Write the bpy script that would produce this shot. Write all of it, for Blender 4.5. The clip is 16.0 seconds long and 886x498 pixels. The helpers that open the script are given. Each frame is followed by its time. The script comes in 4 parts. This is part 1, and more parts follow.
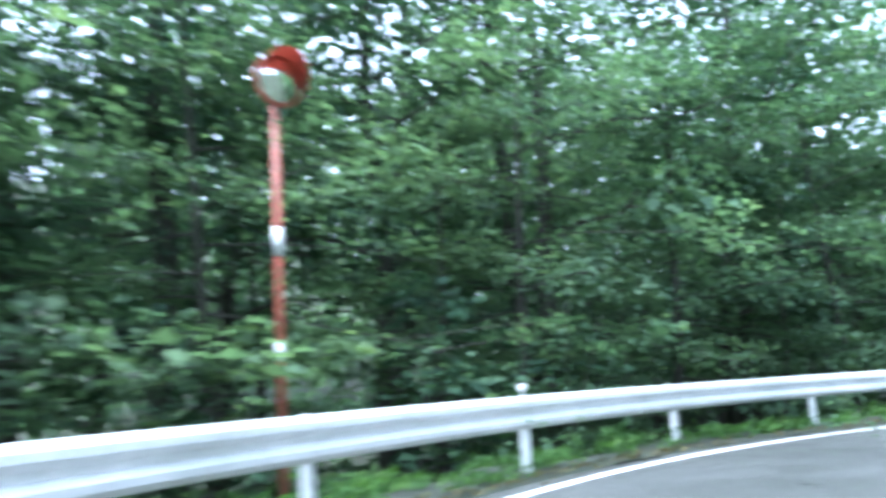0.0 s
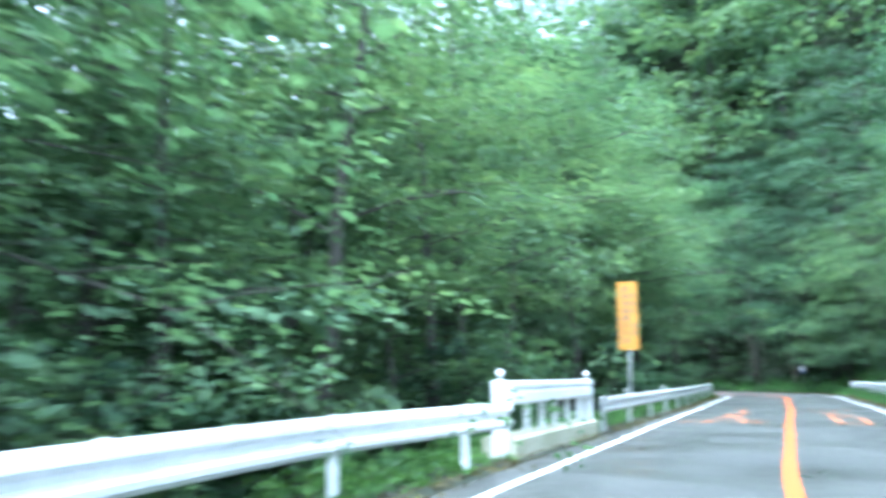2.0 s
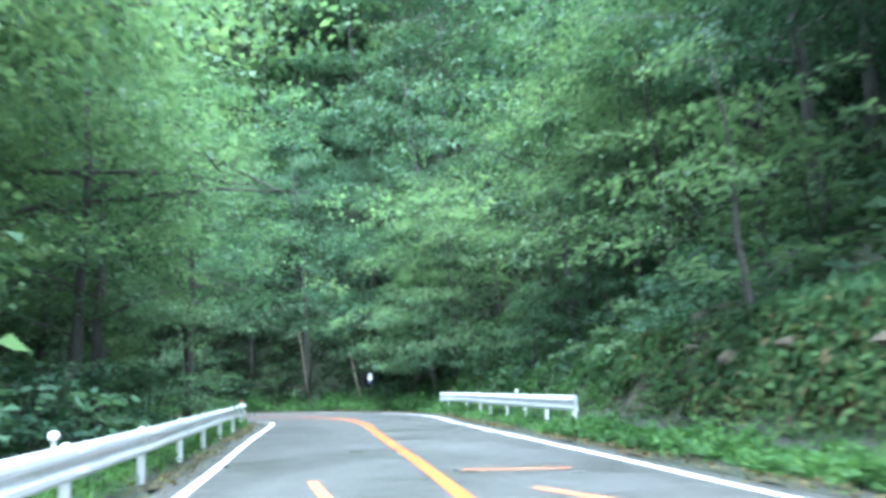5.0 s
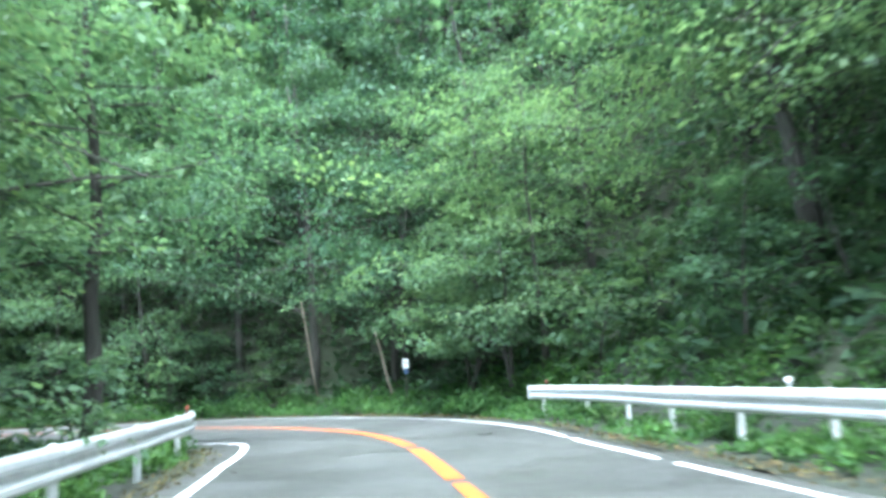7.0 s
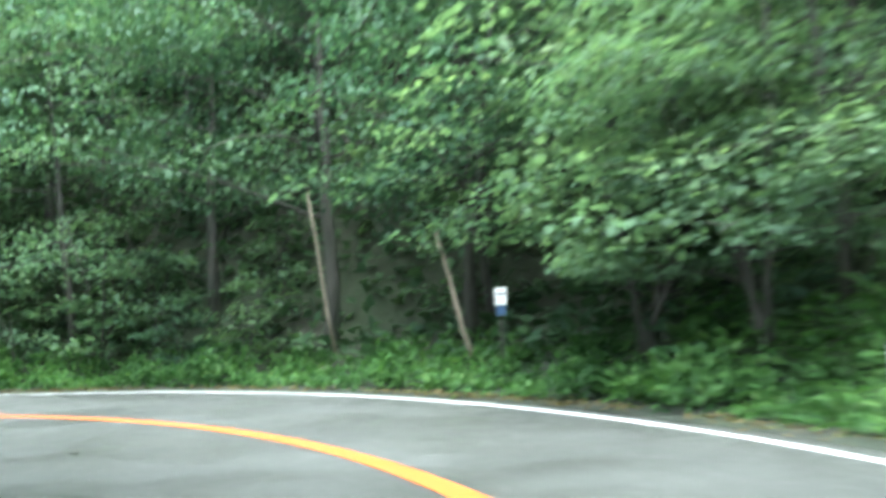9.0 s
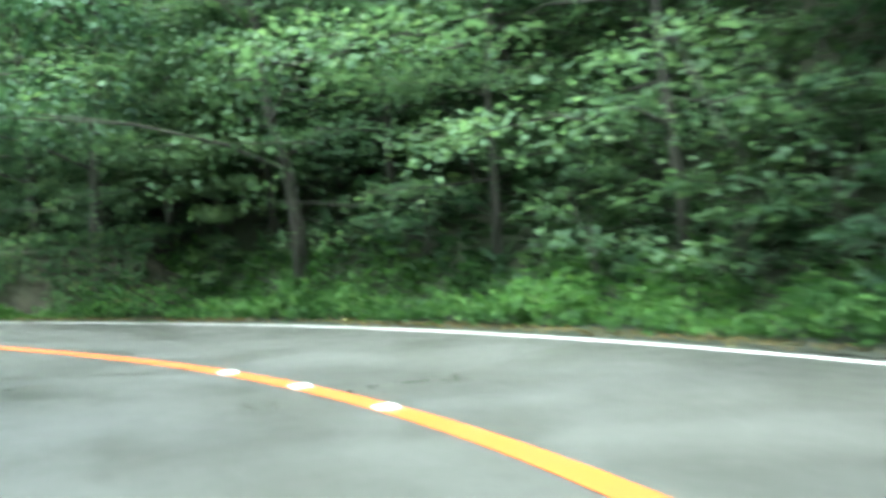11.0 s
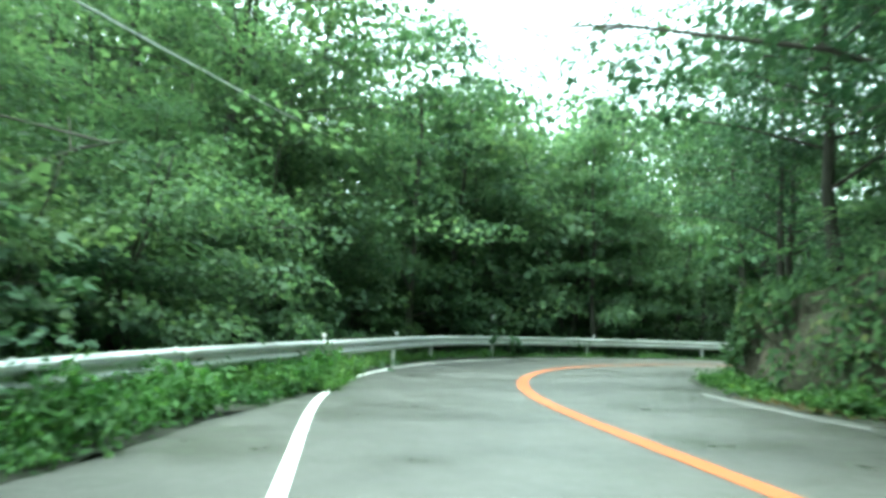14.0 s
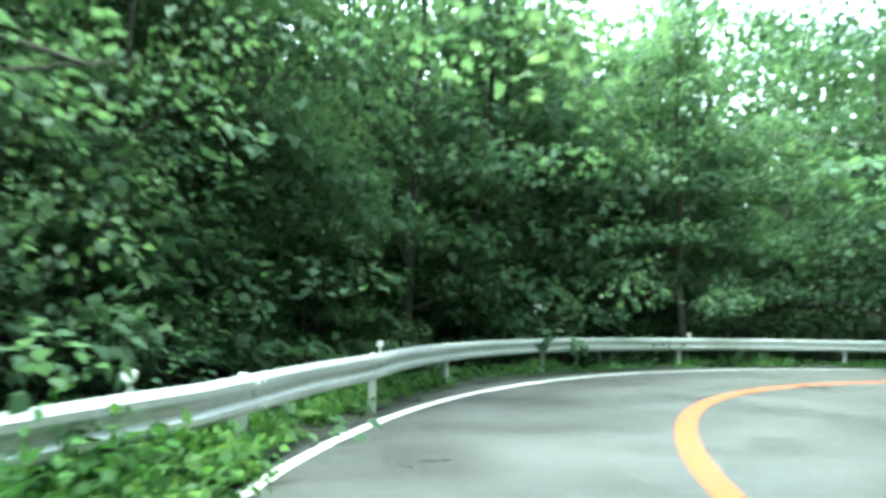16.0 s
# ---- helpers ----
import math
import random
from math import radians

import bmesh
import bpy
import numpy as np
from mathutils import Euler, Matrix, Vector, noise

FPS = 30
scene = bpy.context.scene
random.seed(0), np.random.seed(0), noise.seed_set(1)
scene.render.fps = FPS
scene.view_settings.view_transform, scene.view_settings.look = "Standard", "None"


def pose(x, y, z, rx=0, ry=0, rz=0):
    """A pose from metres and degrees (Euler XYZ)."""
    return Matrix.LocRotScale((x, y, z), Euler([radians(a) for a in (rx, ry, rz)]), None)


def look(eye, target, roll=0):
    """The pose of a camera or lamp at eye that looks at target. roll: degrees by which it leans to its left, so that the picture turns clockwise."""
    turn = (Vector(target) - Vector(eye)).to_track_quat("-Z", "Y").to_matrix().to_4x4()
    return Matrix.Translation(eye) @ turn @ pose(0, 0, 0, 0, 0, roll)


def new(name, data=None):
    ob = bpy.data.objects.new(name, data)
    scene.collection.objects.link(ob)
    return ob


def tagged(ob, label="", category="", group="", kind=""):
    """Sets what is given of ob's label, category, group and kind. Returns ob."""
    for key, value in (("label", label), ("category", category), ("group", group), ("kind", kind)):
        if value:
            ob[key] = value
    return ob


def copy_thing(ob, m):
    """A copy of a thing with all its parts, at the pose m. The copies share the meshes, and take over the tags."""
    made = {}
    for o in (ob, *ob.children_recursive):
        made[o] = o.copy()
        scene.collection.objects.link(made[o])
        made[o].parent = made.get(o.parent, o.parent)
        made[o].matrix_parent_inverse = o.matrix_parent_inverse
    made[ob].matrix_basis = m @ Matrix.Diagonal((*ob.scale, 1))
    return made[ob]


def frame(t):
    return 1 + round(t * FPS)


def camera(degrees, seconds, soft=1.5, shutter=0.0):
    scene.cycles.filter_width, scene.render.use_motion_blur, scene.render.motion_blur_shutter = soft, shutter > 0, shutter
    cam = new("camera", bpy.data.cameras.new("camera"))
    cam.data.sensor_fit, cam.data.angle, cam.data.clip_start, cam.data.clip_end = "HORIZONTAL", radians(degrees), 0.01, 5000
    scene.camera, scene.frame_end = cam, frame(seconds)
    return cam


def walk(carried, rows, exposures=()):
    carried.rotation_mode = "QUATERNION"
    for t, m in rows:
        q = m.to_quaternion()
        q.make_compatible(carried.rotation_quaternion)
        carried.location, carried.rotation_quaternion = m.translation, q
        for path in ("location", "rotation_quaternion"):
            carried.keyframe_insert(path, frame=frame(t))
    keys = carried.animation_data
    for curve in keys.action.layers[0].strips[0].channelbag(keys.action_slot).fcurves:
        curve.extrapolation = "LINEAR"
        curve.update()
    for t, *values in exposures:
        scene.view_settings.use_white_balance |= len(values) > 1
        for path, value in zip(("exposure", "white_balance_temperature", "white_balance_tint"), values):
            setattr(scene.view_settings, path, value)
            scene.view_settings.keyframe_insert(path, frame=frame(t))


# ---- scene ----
cam = camera(54.66, 16.0, soft=3.5, shutter=0.6)
PATH = [
    (0, (-0.097, 7.360, 1.080), (0.990, 9.010, 1.391), -3.06),
    (0.5, (2.201, 9.448, 1.195), (3.613, 10.835, 1.485), -2.42),
    (1, (4.964, 11.865, 1.255), (6.702, 12.817, 1.522), -0.68),
    (1.5, (8.392, 13.483, 1.278), (10.317, 13.957, 1.550), 0.65),
    (2, (11.763, 14.031, 1.266), (13.741, 14.060, 1.562), -0.30),
    (2.5, (15.234, 13.803, 1.207), (17.168, 13.407, 1.524), -1.02),
    (3, (19.047, 12.978, 1.230), (20.847, 12.166, 1.549), -1.22),
    (3.5, (22.537, 11.672, 1.222), (24.245, 10.679, 1.531), -2.82),
    (4, (26.029, 10.332, 1.242), (27.738, 9.350, 1.579), -2.17),
    (4.5, (29.517, 8.956, 1.246), (31.236, 7.985, 1.565), -2.04),
    (5, (33.039, 7.574, 1.247), (34.765, 6.613, 1.558), -2.17),
    (5.5, (36.567, 6.144, 1.245), (38.286, 5.171, 1.555), -2.70),
    (6, (40.103, 4.797, 1.240), (41.833, 3.839, 1.535), -2.75),
    (6.5, (43.615, 3.499, 1.244), (45.349, 2.548, 1.541), -3.48),
    (7, (47.178, 2.143, 1.252), (48.920, 1.205, 1.545), -3.17),
    (7.5, (50.669, 0.846, 1.271), (52.410, -0.098, 1.553), -3.41),
    (8, (53.907, -0.274, 1.262), (55.638, -1.238, 1.535), -2.75),
    (8.5, (57.527, -1.616, 1.254), (59.247, -2.603, 1.515), -3.25),
    (9, (61.192, -2.936, 1.234), (62.971, -3.832, 1.415), -2.49),
    (9.5, (64.770, -3.935, 1.216), (66.650, -4.606, 1.326), -2.27),
    (10, (68.095, -4.405, 1.204), (70.072, -4.702, 1.231), -2.53),
    (10.5, (70.911, -4.131, 1.197), (72.910, -4.077, 1.191), -2.03),
    (11, (73.367, -3.203, 1.186), (75.331, -2.822, 1.214), -2.01),
    (11.5, (75.539, -1.906, 1.190), (77.420, -1.234, 1.306), -1.38),
    (12, (77.738, 0.235, 1.251), (79.485, 1.200, 1.388), -0.38),
    (12.5, (79.397, 2.354, 1.305), (80.962, 3.589, 1.463), -0.55),
    (13, (81.202, 4.842, 1.300), (82.540, 6.318, 1.469), -0.86),
    (13.5, (82.862, 7.923, 1.217), (83.963, 9.583, 1.392), 0.29),
    (14, (84.268, 10.770, 1.197), (85.279, 12.488, 1.368), 1.95),
    (14.5, (85.694, 13.521, 1.181), (86.727, 15.224, 1.364), 2.08),
    (15, (87.187, 16.207, 1.231), (88.237, 17.899, 1.417), 1.55),
    (15.5, (88.629, 18.692, 1.297), (89.667, 20.392, 1.484), 0.98),
    (16, (90.026, 21.228, 1.309), (91.034, 22.949, 1.456), 1.23),
]
walk(cam, [(t, look(eye, target, roll)) for t, eye, target, roll in PATH],
     exposures=[(0.0, 3.05, 4950, 8), (0.5, 3.1, 4850, 8), (1.0, 3.2, 4800, 6), (2.5, 3.35, 4780, 4), (3.5, 3.6, 4780, 6), (6.0, 3.65, 5050, 7), (8.0, 3.8, 5400, 2), (10.5, 3.65, 5700, -5), (11.5, 3.9, 5700, -11), (12.5, 3.84, 5700, -20), (13.5, 3.32, 5700, -20), (14.5, 3.24, 5650, -17), (16.0, 3.8, 5550, -12)])

# ---------- light: bright overcast sky with a soft sun ----------
world = bpy.data.worlds.new("sky")
scene.world = world
world.use_nodes = True
wn, wl_ = world.node_tree.nodes, world.node_tree.links
sky = wn.new("ShaderNodeTexSky")
sky.sky_type = "NISHITA"
sky.sun_disc = False
SUN_EL, SUN_AZ = radians(71), radians(-74)
sky.sun_elevation, sky.sun_rotation = SUN_EL, SUN_AZ
sky.air_density, sky.dust_density = 1.0, 3.0
wn["Background"].inputs["Strength"].default_value = 0.15
pale = wn.new("ShaderNodeHueSaturation")
pale.inputs["Saturation"].default_value = 0.22
wl_.new(sky.outputs["Color"], pale.inputs["Color"])
wl_.new(pale.outputs["Color"], wn["Background"].inputs["Color"])
sun = new("sun", bpy.data.lights.new("sun", "SUN"))
sun.data.energy, sun.data.angle, sun.data.color = 1.4, radians(30), (1.0, 0.96, 0.9)
sun.matrix_world = look((0, 0, 60), (-60 * math.cos(SUN_EL) * math.sin(SUN_AZ), -60 * math.cos(SUN_EL) * math.cos(SUN_AZ), 60 - 60 * math.sin(SUN_EL)))


# ---------- materials ----------
def material(name, rough=0.6, metal=0.0):
    m = bpy.data.materials.new(name)
    m.use_nodes = True
    b = m.node_tree.nodes["Principled BSDF"]
    b.inputs["Roughness"].default_value = rough
    b.inputs["Metallic"].default_value = metal
    return m, m.node_tree.nodes, m.node_tree.links, b


def ramp(nodes, stops):
    r = nodes.new("ShaderNodeValToRGB")
    while len(r.color_ramp.elements) < len(stops):
        r.color_ramp.elements.new(0.5)
    for e, (p, c) in zip(r.color_ramp.elements, stops):
        e.position, e.color = p, (*c, 1)
    return r


def noise_node(nodes, links, scale, detail=4, rough=0.6, coords="Object", stretch=None):
    tc = nodes.new("ShaderNodeTexCoord")
    n = nodes.new("ShaderNodeTexNoise")
    n.inputs["Scale"].default_value, n.inputs["Detail"].default_value, n.inputs["Roughness"].default_value = scale, detail, rough
    if stretch:
        mp = nodes.new("ShaderNodeMapping")
        mp.inputs["Scale"].default_value = stretch
        links.new(tc.outputs[coords], mp.inputs["Vector"])
        links.new(mp.outputs["Vector"], n.inputs["Vector"])
    else:
        links.new(tc.outputs[coords], n.inputs["Vector"])
    return n


def mix(nodes, links, fac, a, b, blend="MIX"):
    m = nodes.new("ShaderNodeMix")
    m.data_type, m.blend_type = "RGBA", blend
    for sock, v in ((m.inputs[0], fac), (m.inputs[6], a), (m.inputs[7], b)):
        if isinstance(v, (int, float)):
            sock.default_value = v
        elif isinstance(v, tuple):
            sock.default_value = (*v, 1)
        else:
            links.new(v, sock)
    return m.outputs[2]


def two_scale(name, stops, fine, coarse, stain, stain_amount=0.5, rough=0.7, metal=0.0, bump=0.3, bump_dist=0.02, stretch=None):
    m, n, l, b = material(name, rough, metal)
    a = noise_node(n, l, fine, 6, stretch=stretch)
    r = ramp(n, stops)
    l.new(a.outputs["Fac"], r.inputs[0])
    c = noise_node(n, l, coarse, 3)
    rc = ramp(n, [(0.35, (0, 0, 0)), (0.75, (stain_amount,) * 3)])
    l.new(c.outputs["Fac"], rc.inputs[0])
    l.new(mix(n, l, rc.outputs[0], r.outputs[0], stain), b.inputs["Base Color"])
    bp = n.new("ShaderNodeBump")
    bp.inputs["Strength"].default_value, bp.inputs["Distance"].default_value = bump, bump_dist
    l.new(a.outputs["Fac"], bp.inputs["Height"])
    l.new(bp.outputs[0], b.inputs["Normal"])
    return m


def leaf_material(name, dark, mid, light, tip=(0.1, 0.16, 0.03), gloss=0.6, through_light=0.45):
    """Thin leaves: a diffuse and glossy upper side and light that comes through."""
    m, n, l, b = material(name, gloss)
    g = n.new("ShaderNodeNewGeometry")
    r = ramp(n, [(0.0, dark), (0.45, mid), (0.85, light), (1.0, tip)])
    oi = n.new("ShaderNodeObjectInfo")
    l.new(g.outputs["Random Per Island"], r.inputs[0])
    big = noise_node(n, l, 0.55, 2)
    rb = ramp(n, [(0.35, (0.62, 0.66, 0.6)), (0.65, (1.15, 1.12, 0.95))])
    l.new(big.outputs["Fac"], rb.inputs[0])
    c1 = mix(n, l, 1.0, r.outputs[0], rb.outputs[0], "MULTIPLY")
    ro = ramp(n, [(0.0, (0.82, 0.9, 0.88)), (0.5, (1.0, 1.0, 1.0)), (1.0, (1.14, 1.1, 0.92))])
    l.new(oi.outputs["Random"], ro.inputs[0])
    c2 = mix(n, l, 1.0, c1, ro.outputs[0], "MULTIPLY")
    l.new(c2, b.inputs["Base Color"])
    b.inputs["Specular IOR Level"].default_value = 0.15
    tr = n.new("ShaderNodeBsdfTranslucent")
    l.new(mix(n, l, 1.0, c2, (1.4, 1.45, 0.95), "MULTIPLY"), tr.inputs["Color"])
    ms = n.new("ShaderNodeMixShader")
    ms.inputs[0].default_value = through_light
    l.new(b.outputs[0], ms.inputs[1])
    l.new(tr.outputs[0], ms.inputs[2])
    l.new(ms.outputs[0], n["Material Output"].inputs["Surface"])
    return m


M_ASPHALT = two_scale("asphalt", [(0.3, (0.035, 0.036, 0.033)), (0.5, (0.056, 0.057, 0.051)), (0.75, (0.092, 0.092, 0.083))], 60, 0.35, (0.031, 0.032, 0.029), 0.75, rough=0.42, bump=0.25, bump_dist=0.008)
_n, _l = M_ASPHALT.node_tree.nodes, M_ASPHALT.node_tree.links
_wet = noise_node(_n, _l, 0.45, 6, 0.7)
_rw = ramp(_n, [(0.32, (0.24, 0.24, 0.24)), (0.66, (0.62, 0.62, 0.62))])
_l.new(_wet.outputs["Fac"], _rw.inputs[0])
_l.new(_rw.outputs[0], _n["Principled BSDF"].inputs["Roughness"])
M_WHITE_LINE = two_scale("white_road_paint", [(0.3, (0.55, 0.56, 0.54)), (0.6, (0.8, 0.8, 0.78))], 25, 3.0, (0.35, 0.36, 0.35), 0.5, rough=0.5, bump=0.1, bump_dist=0.004)
M_FADED_WHITE = two_scale("faded_white_paint", [(0.4, (0.08, 0.082, 0.076)), (0.62, (0.38, 0.385, 0.37))], 16, 2.0, (0.12, 0.12, 0.11), 0.6, rough=0.6, bump=0.1, bump_dist=0.004)
M_ORANGE_LINE = two_scale("orange_road_paint", [(0.3, (0.34, 0.068, 0.007)), (0.6, (0.44, 0.093, 0.009))], 25, 2.0, (0.32, 0.1, 0.03), 0.5, rough=0.5, bump=0.1, bump_dist=0.004)
M_FADED_ORANGE = two_scale("faded_orange_paint", [(0.3, (0.2, 0.05, 0.008)), (0.6, (0.26, 0.066, 0.01))], 25, 2.0, (0.16, 0.058, 0.018), 0.5, rough=0.75, bump=0.1, bump_dist=0.004)
M_WORN_ORANGE = two_scale("worn_orange_paint", [(0.38, (0.12, 0.075, 0.05)), (0.55, (0.5, 0.15, 0.04))], 14, 2.0, (0.26, 0.11, 0.05), 0.6, rough=0.55, bump=0.1, bump_dist=0.004)
M_WHITE_STEEL = two_scale("white_painted_steel", [(0.3, (0.6, 0.62, 0.62)), (0.6, (0.74, 0.75, 0.75))], 9, 1.1, (0.42, 0.44, 0.41), 0.5, rough=0.38, bump=0.04, bump_dist=0.004)
M_ZINC = two_scale("weathered_zinc", [(0.3, (0.52, 0.55, 0.55)), (0.6, (0.7, 0.72, 0.71))], 7, 0.9, (0.44, 0.46, 0.43), 0.6, rough=0.34, metal=0.5, bump=0.04, bump_dist=0.004)
M_RUST = two_scale("rusty_red_steel", [(0.3, (0.13, 0.035, 0.02)), (0.6, (0.28, 0.07, 0.04))], 18, 3, (0.06, 0.03, 0.02), 0.6, rough=0.8, bump=0.2, bump_dist=0.006)
M_ORANGE_POLE = two_scale("orange_painted_pole", [(0.3, (0.26, 0.06, 0.035)), (0.6, (0.38, 0.09, 0.05))], 14, 2, (0.2, 0.09, 0.06), 0.6, rough=0.45, bump=0.05, bump_dist=0.003)
M_CONCRETE = two_scale("mossy_concrete", [(0.3, (0.25, 0.25, 0.18)), (0.6, (0.4, 0.385, 0.29))], 12, 1.4, (0.19, 0.21, 0.12), 0.7, rough=0.85, bump=0.3, bump_dist=0.01)
M_OLD_CONCRETE = two_scale("weathered_concrete", [(0.3, (0.13, 0.13, 0.11)), (0.6, (0.22, 0.22, 0.19))], 12, 1.4, (0.09, 0.1, 0.07), 0.7, rough=0.9, bump=0.3, bump_dist=0.01)
M_SOIL = two_scale("forest_soil", [(0.3, (0.018, 0.018, 0.011)), (0.55, (0.034, 0.036, 0.02)), (0.75, (0.03, 0.05, 0.018))], 3.5, 0.25, (0.026, 0.045, 0.015), 0.8, rough=0.95, bump=0.7, bump_dist=0.08)
M_VERGE = two_scale("verge_soil", [(0.3, (0.011, 0.012, 0.008)), (0.55, (0.02, 0.021, 0.014)), (0.75, (0.018, 0.028, 0.01))], 9, 0.5, (0.013, 0.024, 0.008), 0.9, rough=0.95, bump=0.6, bump_dist=0.03)
M_ROCK = two_scale("rock_bank", [(0.3, (0.023, 0.02, 0.012)), (0.5, (0.045, 0.038, 0.024)), (0.75, (0.082, 0.068, 0.044))], 4.0, 0.6, (0.026, 0.04, 0.014), 0.8, rough=0.95, bump=1.0, bump_dist=0.12, stretch=(1, 1, 0.35))
M_LEDGE = two_scale("pale_tan_rock", [(0.3, (0.05, 0.04, 0.026)), (0.55, (0.1, 0.082, 0.056)), (0.75, (0.15, 0.122, 0.088))], 5.0, 1.1, (0.06, 0.07, 0.03), 0.7, rough=0.95, bump=0.9, bump_dist=0.05)
M_BARK = two_scale("bark", [(0.3, (0.018, 0.016, 0.013)), (0.6, (0.055, 0.05, 0.042))], 7, 1.0, (0.035, 0.048, 0.026), 0.6, rough=0.95, bump=0.8, bump_dist=0.03, stretch=(1, 1, 0.25))
M_PALE_BARK = two_scale("pale_bark", [(0.3, (0.12, 0.095, 0.07)), (0.6, (0.24, 0.2, 0.15))], 9, 1.5, (0.1, 0.1, 0.06), 0.6, rough=0.9, bump=0.6, bump_dist=0.02, stretch=(1, 1, 0.25))
M_YELLOW = two_scale("yellow_sign_sheet", [(0.3, (0.4, 0.19, 0.02)), (0.6, (0.48, 0.235, 0.028))], 6, 1.5, (0.34, 0.17, 0.04), 0.4, rough=0.45, bump=0.03, bump_dist=0.002)
M_DARK_INK = two_scale("dark_sign_paint", [(0.3, (0.03, 0.03, 0.05)), (0.6, (0.08, 0.08, 0.11))], 12, 3, (0.15, 0.12, 0.08), 0.5, rough=0.5, bump=0.0)
M_RED_INK = two_scale("red_sign_paint", [(0.3, (0.5, 0.05, 0.02)), (0.6, (0.6, 0.09, 0.03))], 12, 3, (0.45, 0.15, 0.05), 0.5, rough=0.5, bump=0.0)
M_BLUE = two_scale("faded_blue_sheet", [(0.3, (0.03, 0.07, 0.16)), (0.6, (0.05, 0.1, 0.2))], 12, 3, (0.08, 0.1, 0.14), 0.5, rough=0.5, bump=0.0)
M_STUD = two_scale("stud_resin", [(0.3, (0.7, 0.7, 0.68)), (0.6, (0.82, 0.82, 0.8))], 20, 4, (0.5, 0.5, 0.48), 0.4, rough=0.3, bump=0.0)
M_TAR = two_scale("tar", [(0.3, (0.02, 0.02, 0.02)), (0.6, (0.035, 0.035, 0.034))], 20, 3, (0.05, 0.05, 0.048), 0.5, rough=0.5, bump=0.1, bump_dist=0.004)
M_MIRROR, _n, _l, _b = material("mirror_face", 0.04, 1.0)
_b.inputs["Base Color"].default_value = (0.85, 0.87, 0.87, 1)
# Tree leaf greens are greyed and blued: haze mixed into the base colour.
M_LEAF = leaf_material("broad_leaves", (0.065, 0.112, 0.073), (0.085, 0.14, 0.09), (0.105, 0.168, 0.105), (0.133, 0.195, 0.113), through_light=0.5)
# Broad-leaf greens about a third darker: canopy shade put into the colour.
M_LEAF_SHADED = leaf_material("leaves_darkened_for_shade", (0.04, 0.078, 0.054), (0.054, 0.099, 0.065), (0.068, 0.121, 0.076), (0.085, 0.14, 0.083), through_light=0.35)
M_LEAF_FAR = leaf_material("hillside_leaves", (0.063, 0.108, 0.075), (0.079, 0.132, 0.088), (0.098, 0.16, 0.099), (0.122, 0.182, 0.108), through_light=0.5)
M_WEED = leaf_material("weed_leaves", (0.036, 0.082, 0.032), (0.062, 0.13, 0.042), (0.078, 0.156, 0.05), (0.104, 0.176, 0.06), through_light=0.4)
M_FERN = leaf_material("fern_leaves", (0.034, 0.07, 0.036), (0.055, 0.108, 0.048), (0.08, 0.15, 0.06), (0.11, 0.17, 0.07), through_light=0.35)
M_VINE = leaf_material("vine_leaves", (0.032, 0.066, 0.032), (0.052, 0.1, 0.044), (0.074, 0.135, 0.056), (0.1, 0.12, 0.055), gloss=0.75, through_light=0.3)
M_DRY = leaf_material("dry_vines", (0.06, 0.045, 0.025), (0.11, 0.085, 0.045), (0.17, 0.13, 0.07), (0.1, 0.13, 0.04), gloss=0.8, through_light=0.25)

# ---------- the line of the road: its bends by distance, 6 m apart ----------
STEP = 0.5
BENDS_FROM, BENDS_STEP = -30.0, 6.0
BENDS = [0.0067, -0.01043, -0.02736, -0.04315, -0.05585, -0.06284, -0.06264, -0.05913, -0.06672, -0.0371, -0.00976, 0.00265, -0.00172, -0.00034, 0.00352, -0.0001, -0.00458, 0.02513, 0.05736, 0.06063, 0.0556, 0.04258, 0.00881, 0.01049, -0.0035, -0.0409, -0.04212, -0.07928, -0.10701, -0.11267, -0.08021, -0.02132, -0.00156]
LEFT_LANE = [3.096, 3.131, 3.17, 3.215, 3.253, 3.275, 3.085, 3.2, 3.279, 3.287, 3.243, 2.597, 3.029, 3.624, 3.685, 3.442, 3.55, 3.971, 3.855, 3.578]
RIGHT_LANE = [3.101, 3.102, 3.104, 3.111, 3.13, 3.178, 3.305, 3.287, 3.037, 2.935, 2.798, 3.737, 5.004, 4.94, 3.868, 3.455, 3.223, 3.117, 3.08, 3.066]
S = np.arange(-30.0, 149.0, STEP)
_k = np.interp(S, BENDS_FROM + BENDS_STEP * np.arange(len(BENDS)), BENDS)
TH = np.cumsum(_k) * STEP
TH -= TH[120] + 1.918975
CX, CY = np.cumsum(-np.sin(TH)) * STEP, np.cumsum(np.cos(TH)) * STEP
CX, CY = CX - CX[120] + 22.8725, CY - CY[120] + 9.8509
NX, NY = -np.cos(TH), -np.sin(TH)
_w = -30.0 + 10.0 * np.arange(20)


def at(s, d, z=0.0):
    """The place s metres along the road and d metres to the left of its middle line."""
    x, y = np.interp(s, S, CX), np.interp(s, S, CY)
    th = np.interp(s, S, TH)
    return Vector((float(x - math.cos(th) * d), float(y - math.sin(th) * d), z))


def heading(s):
    return float(np.interp(s, S, TH))


def lane_left(s):
    return np.interp(s, _w, LEFT_LANE)


def lane_right(s):
    return np.interp(s, _w, RIGHT_LANE)


def edge_left(s):
    """The asphalt's left edge; it widens to a lay-by inside the left-hand bend."""
    return np.interp(s, [-30, 74, 79, 84, 104, 109.5, 112, 114.5, 116.5, 118.5, 122.5, 126.5, 130, 140, 148, 170], [3.75, 3.75, 4.6, 6.8, 6.7, 5.95, 5.2, 4.75, 4.1, 3.65, 3.65, 3.95, 4.3, 4.2, 3.95, 3.9])


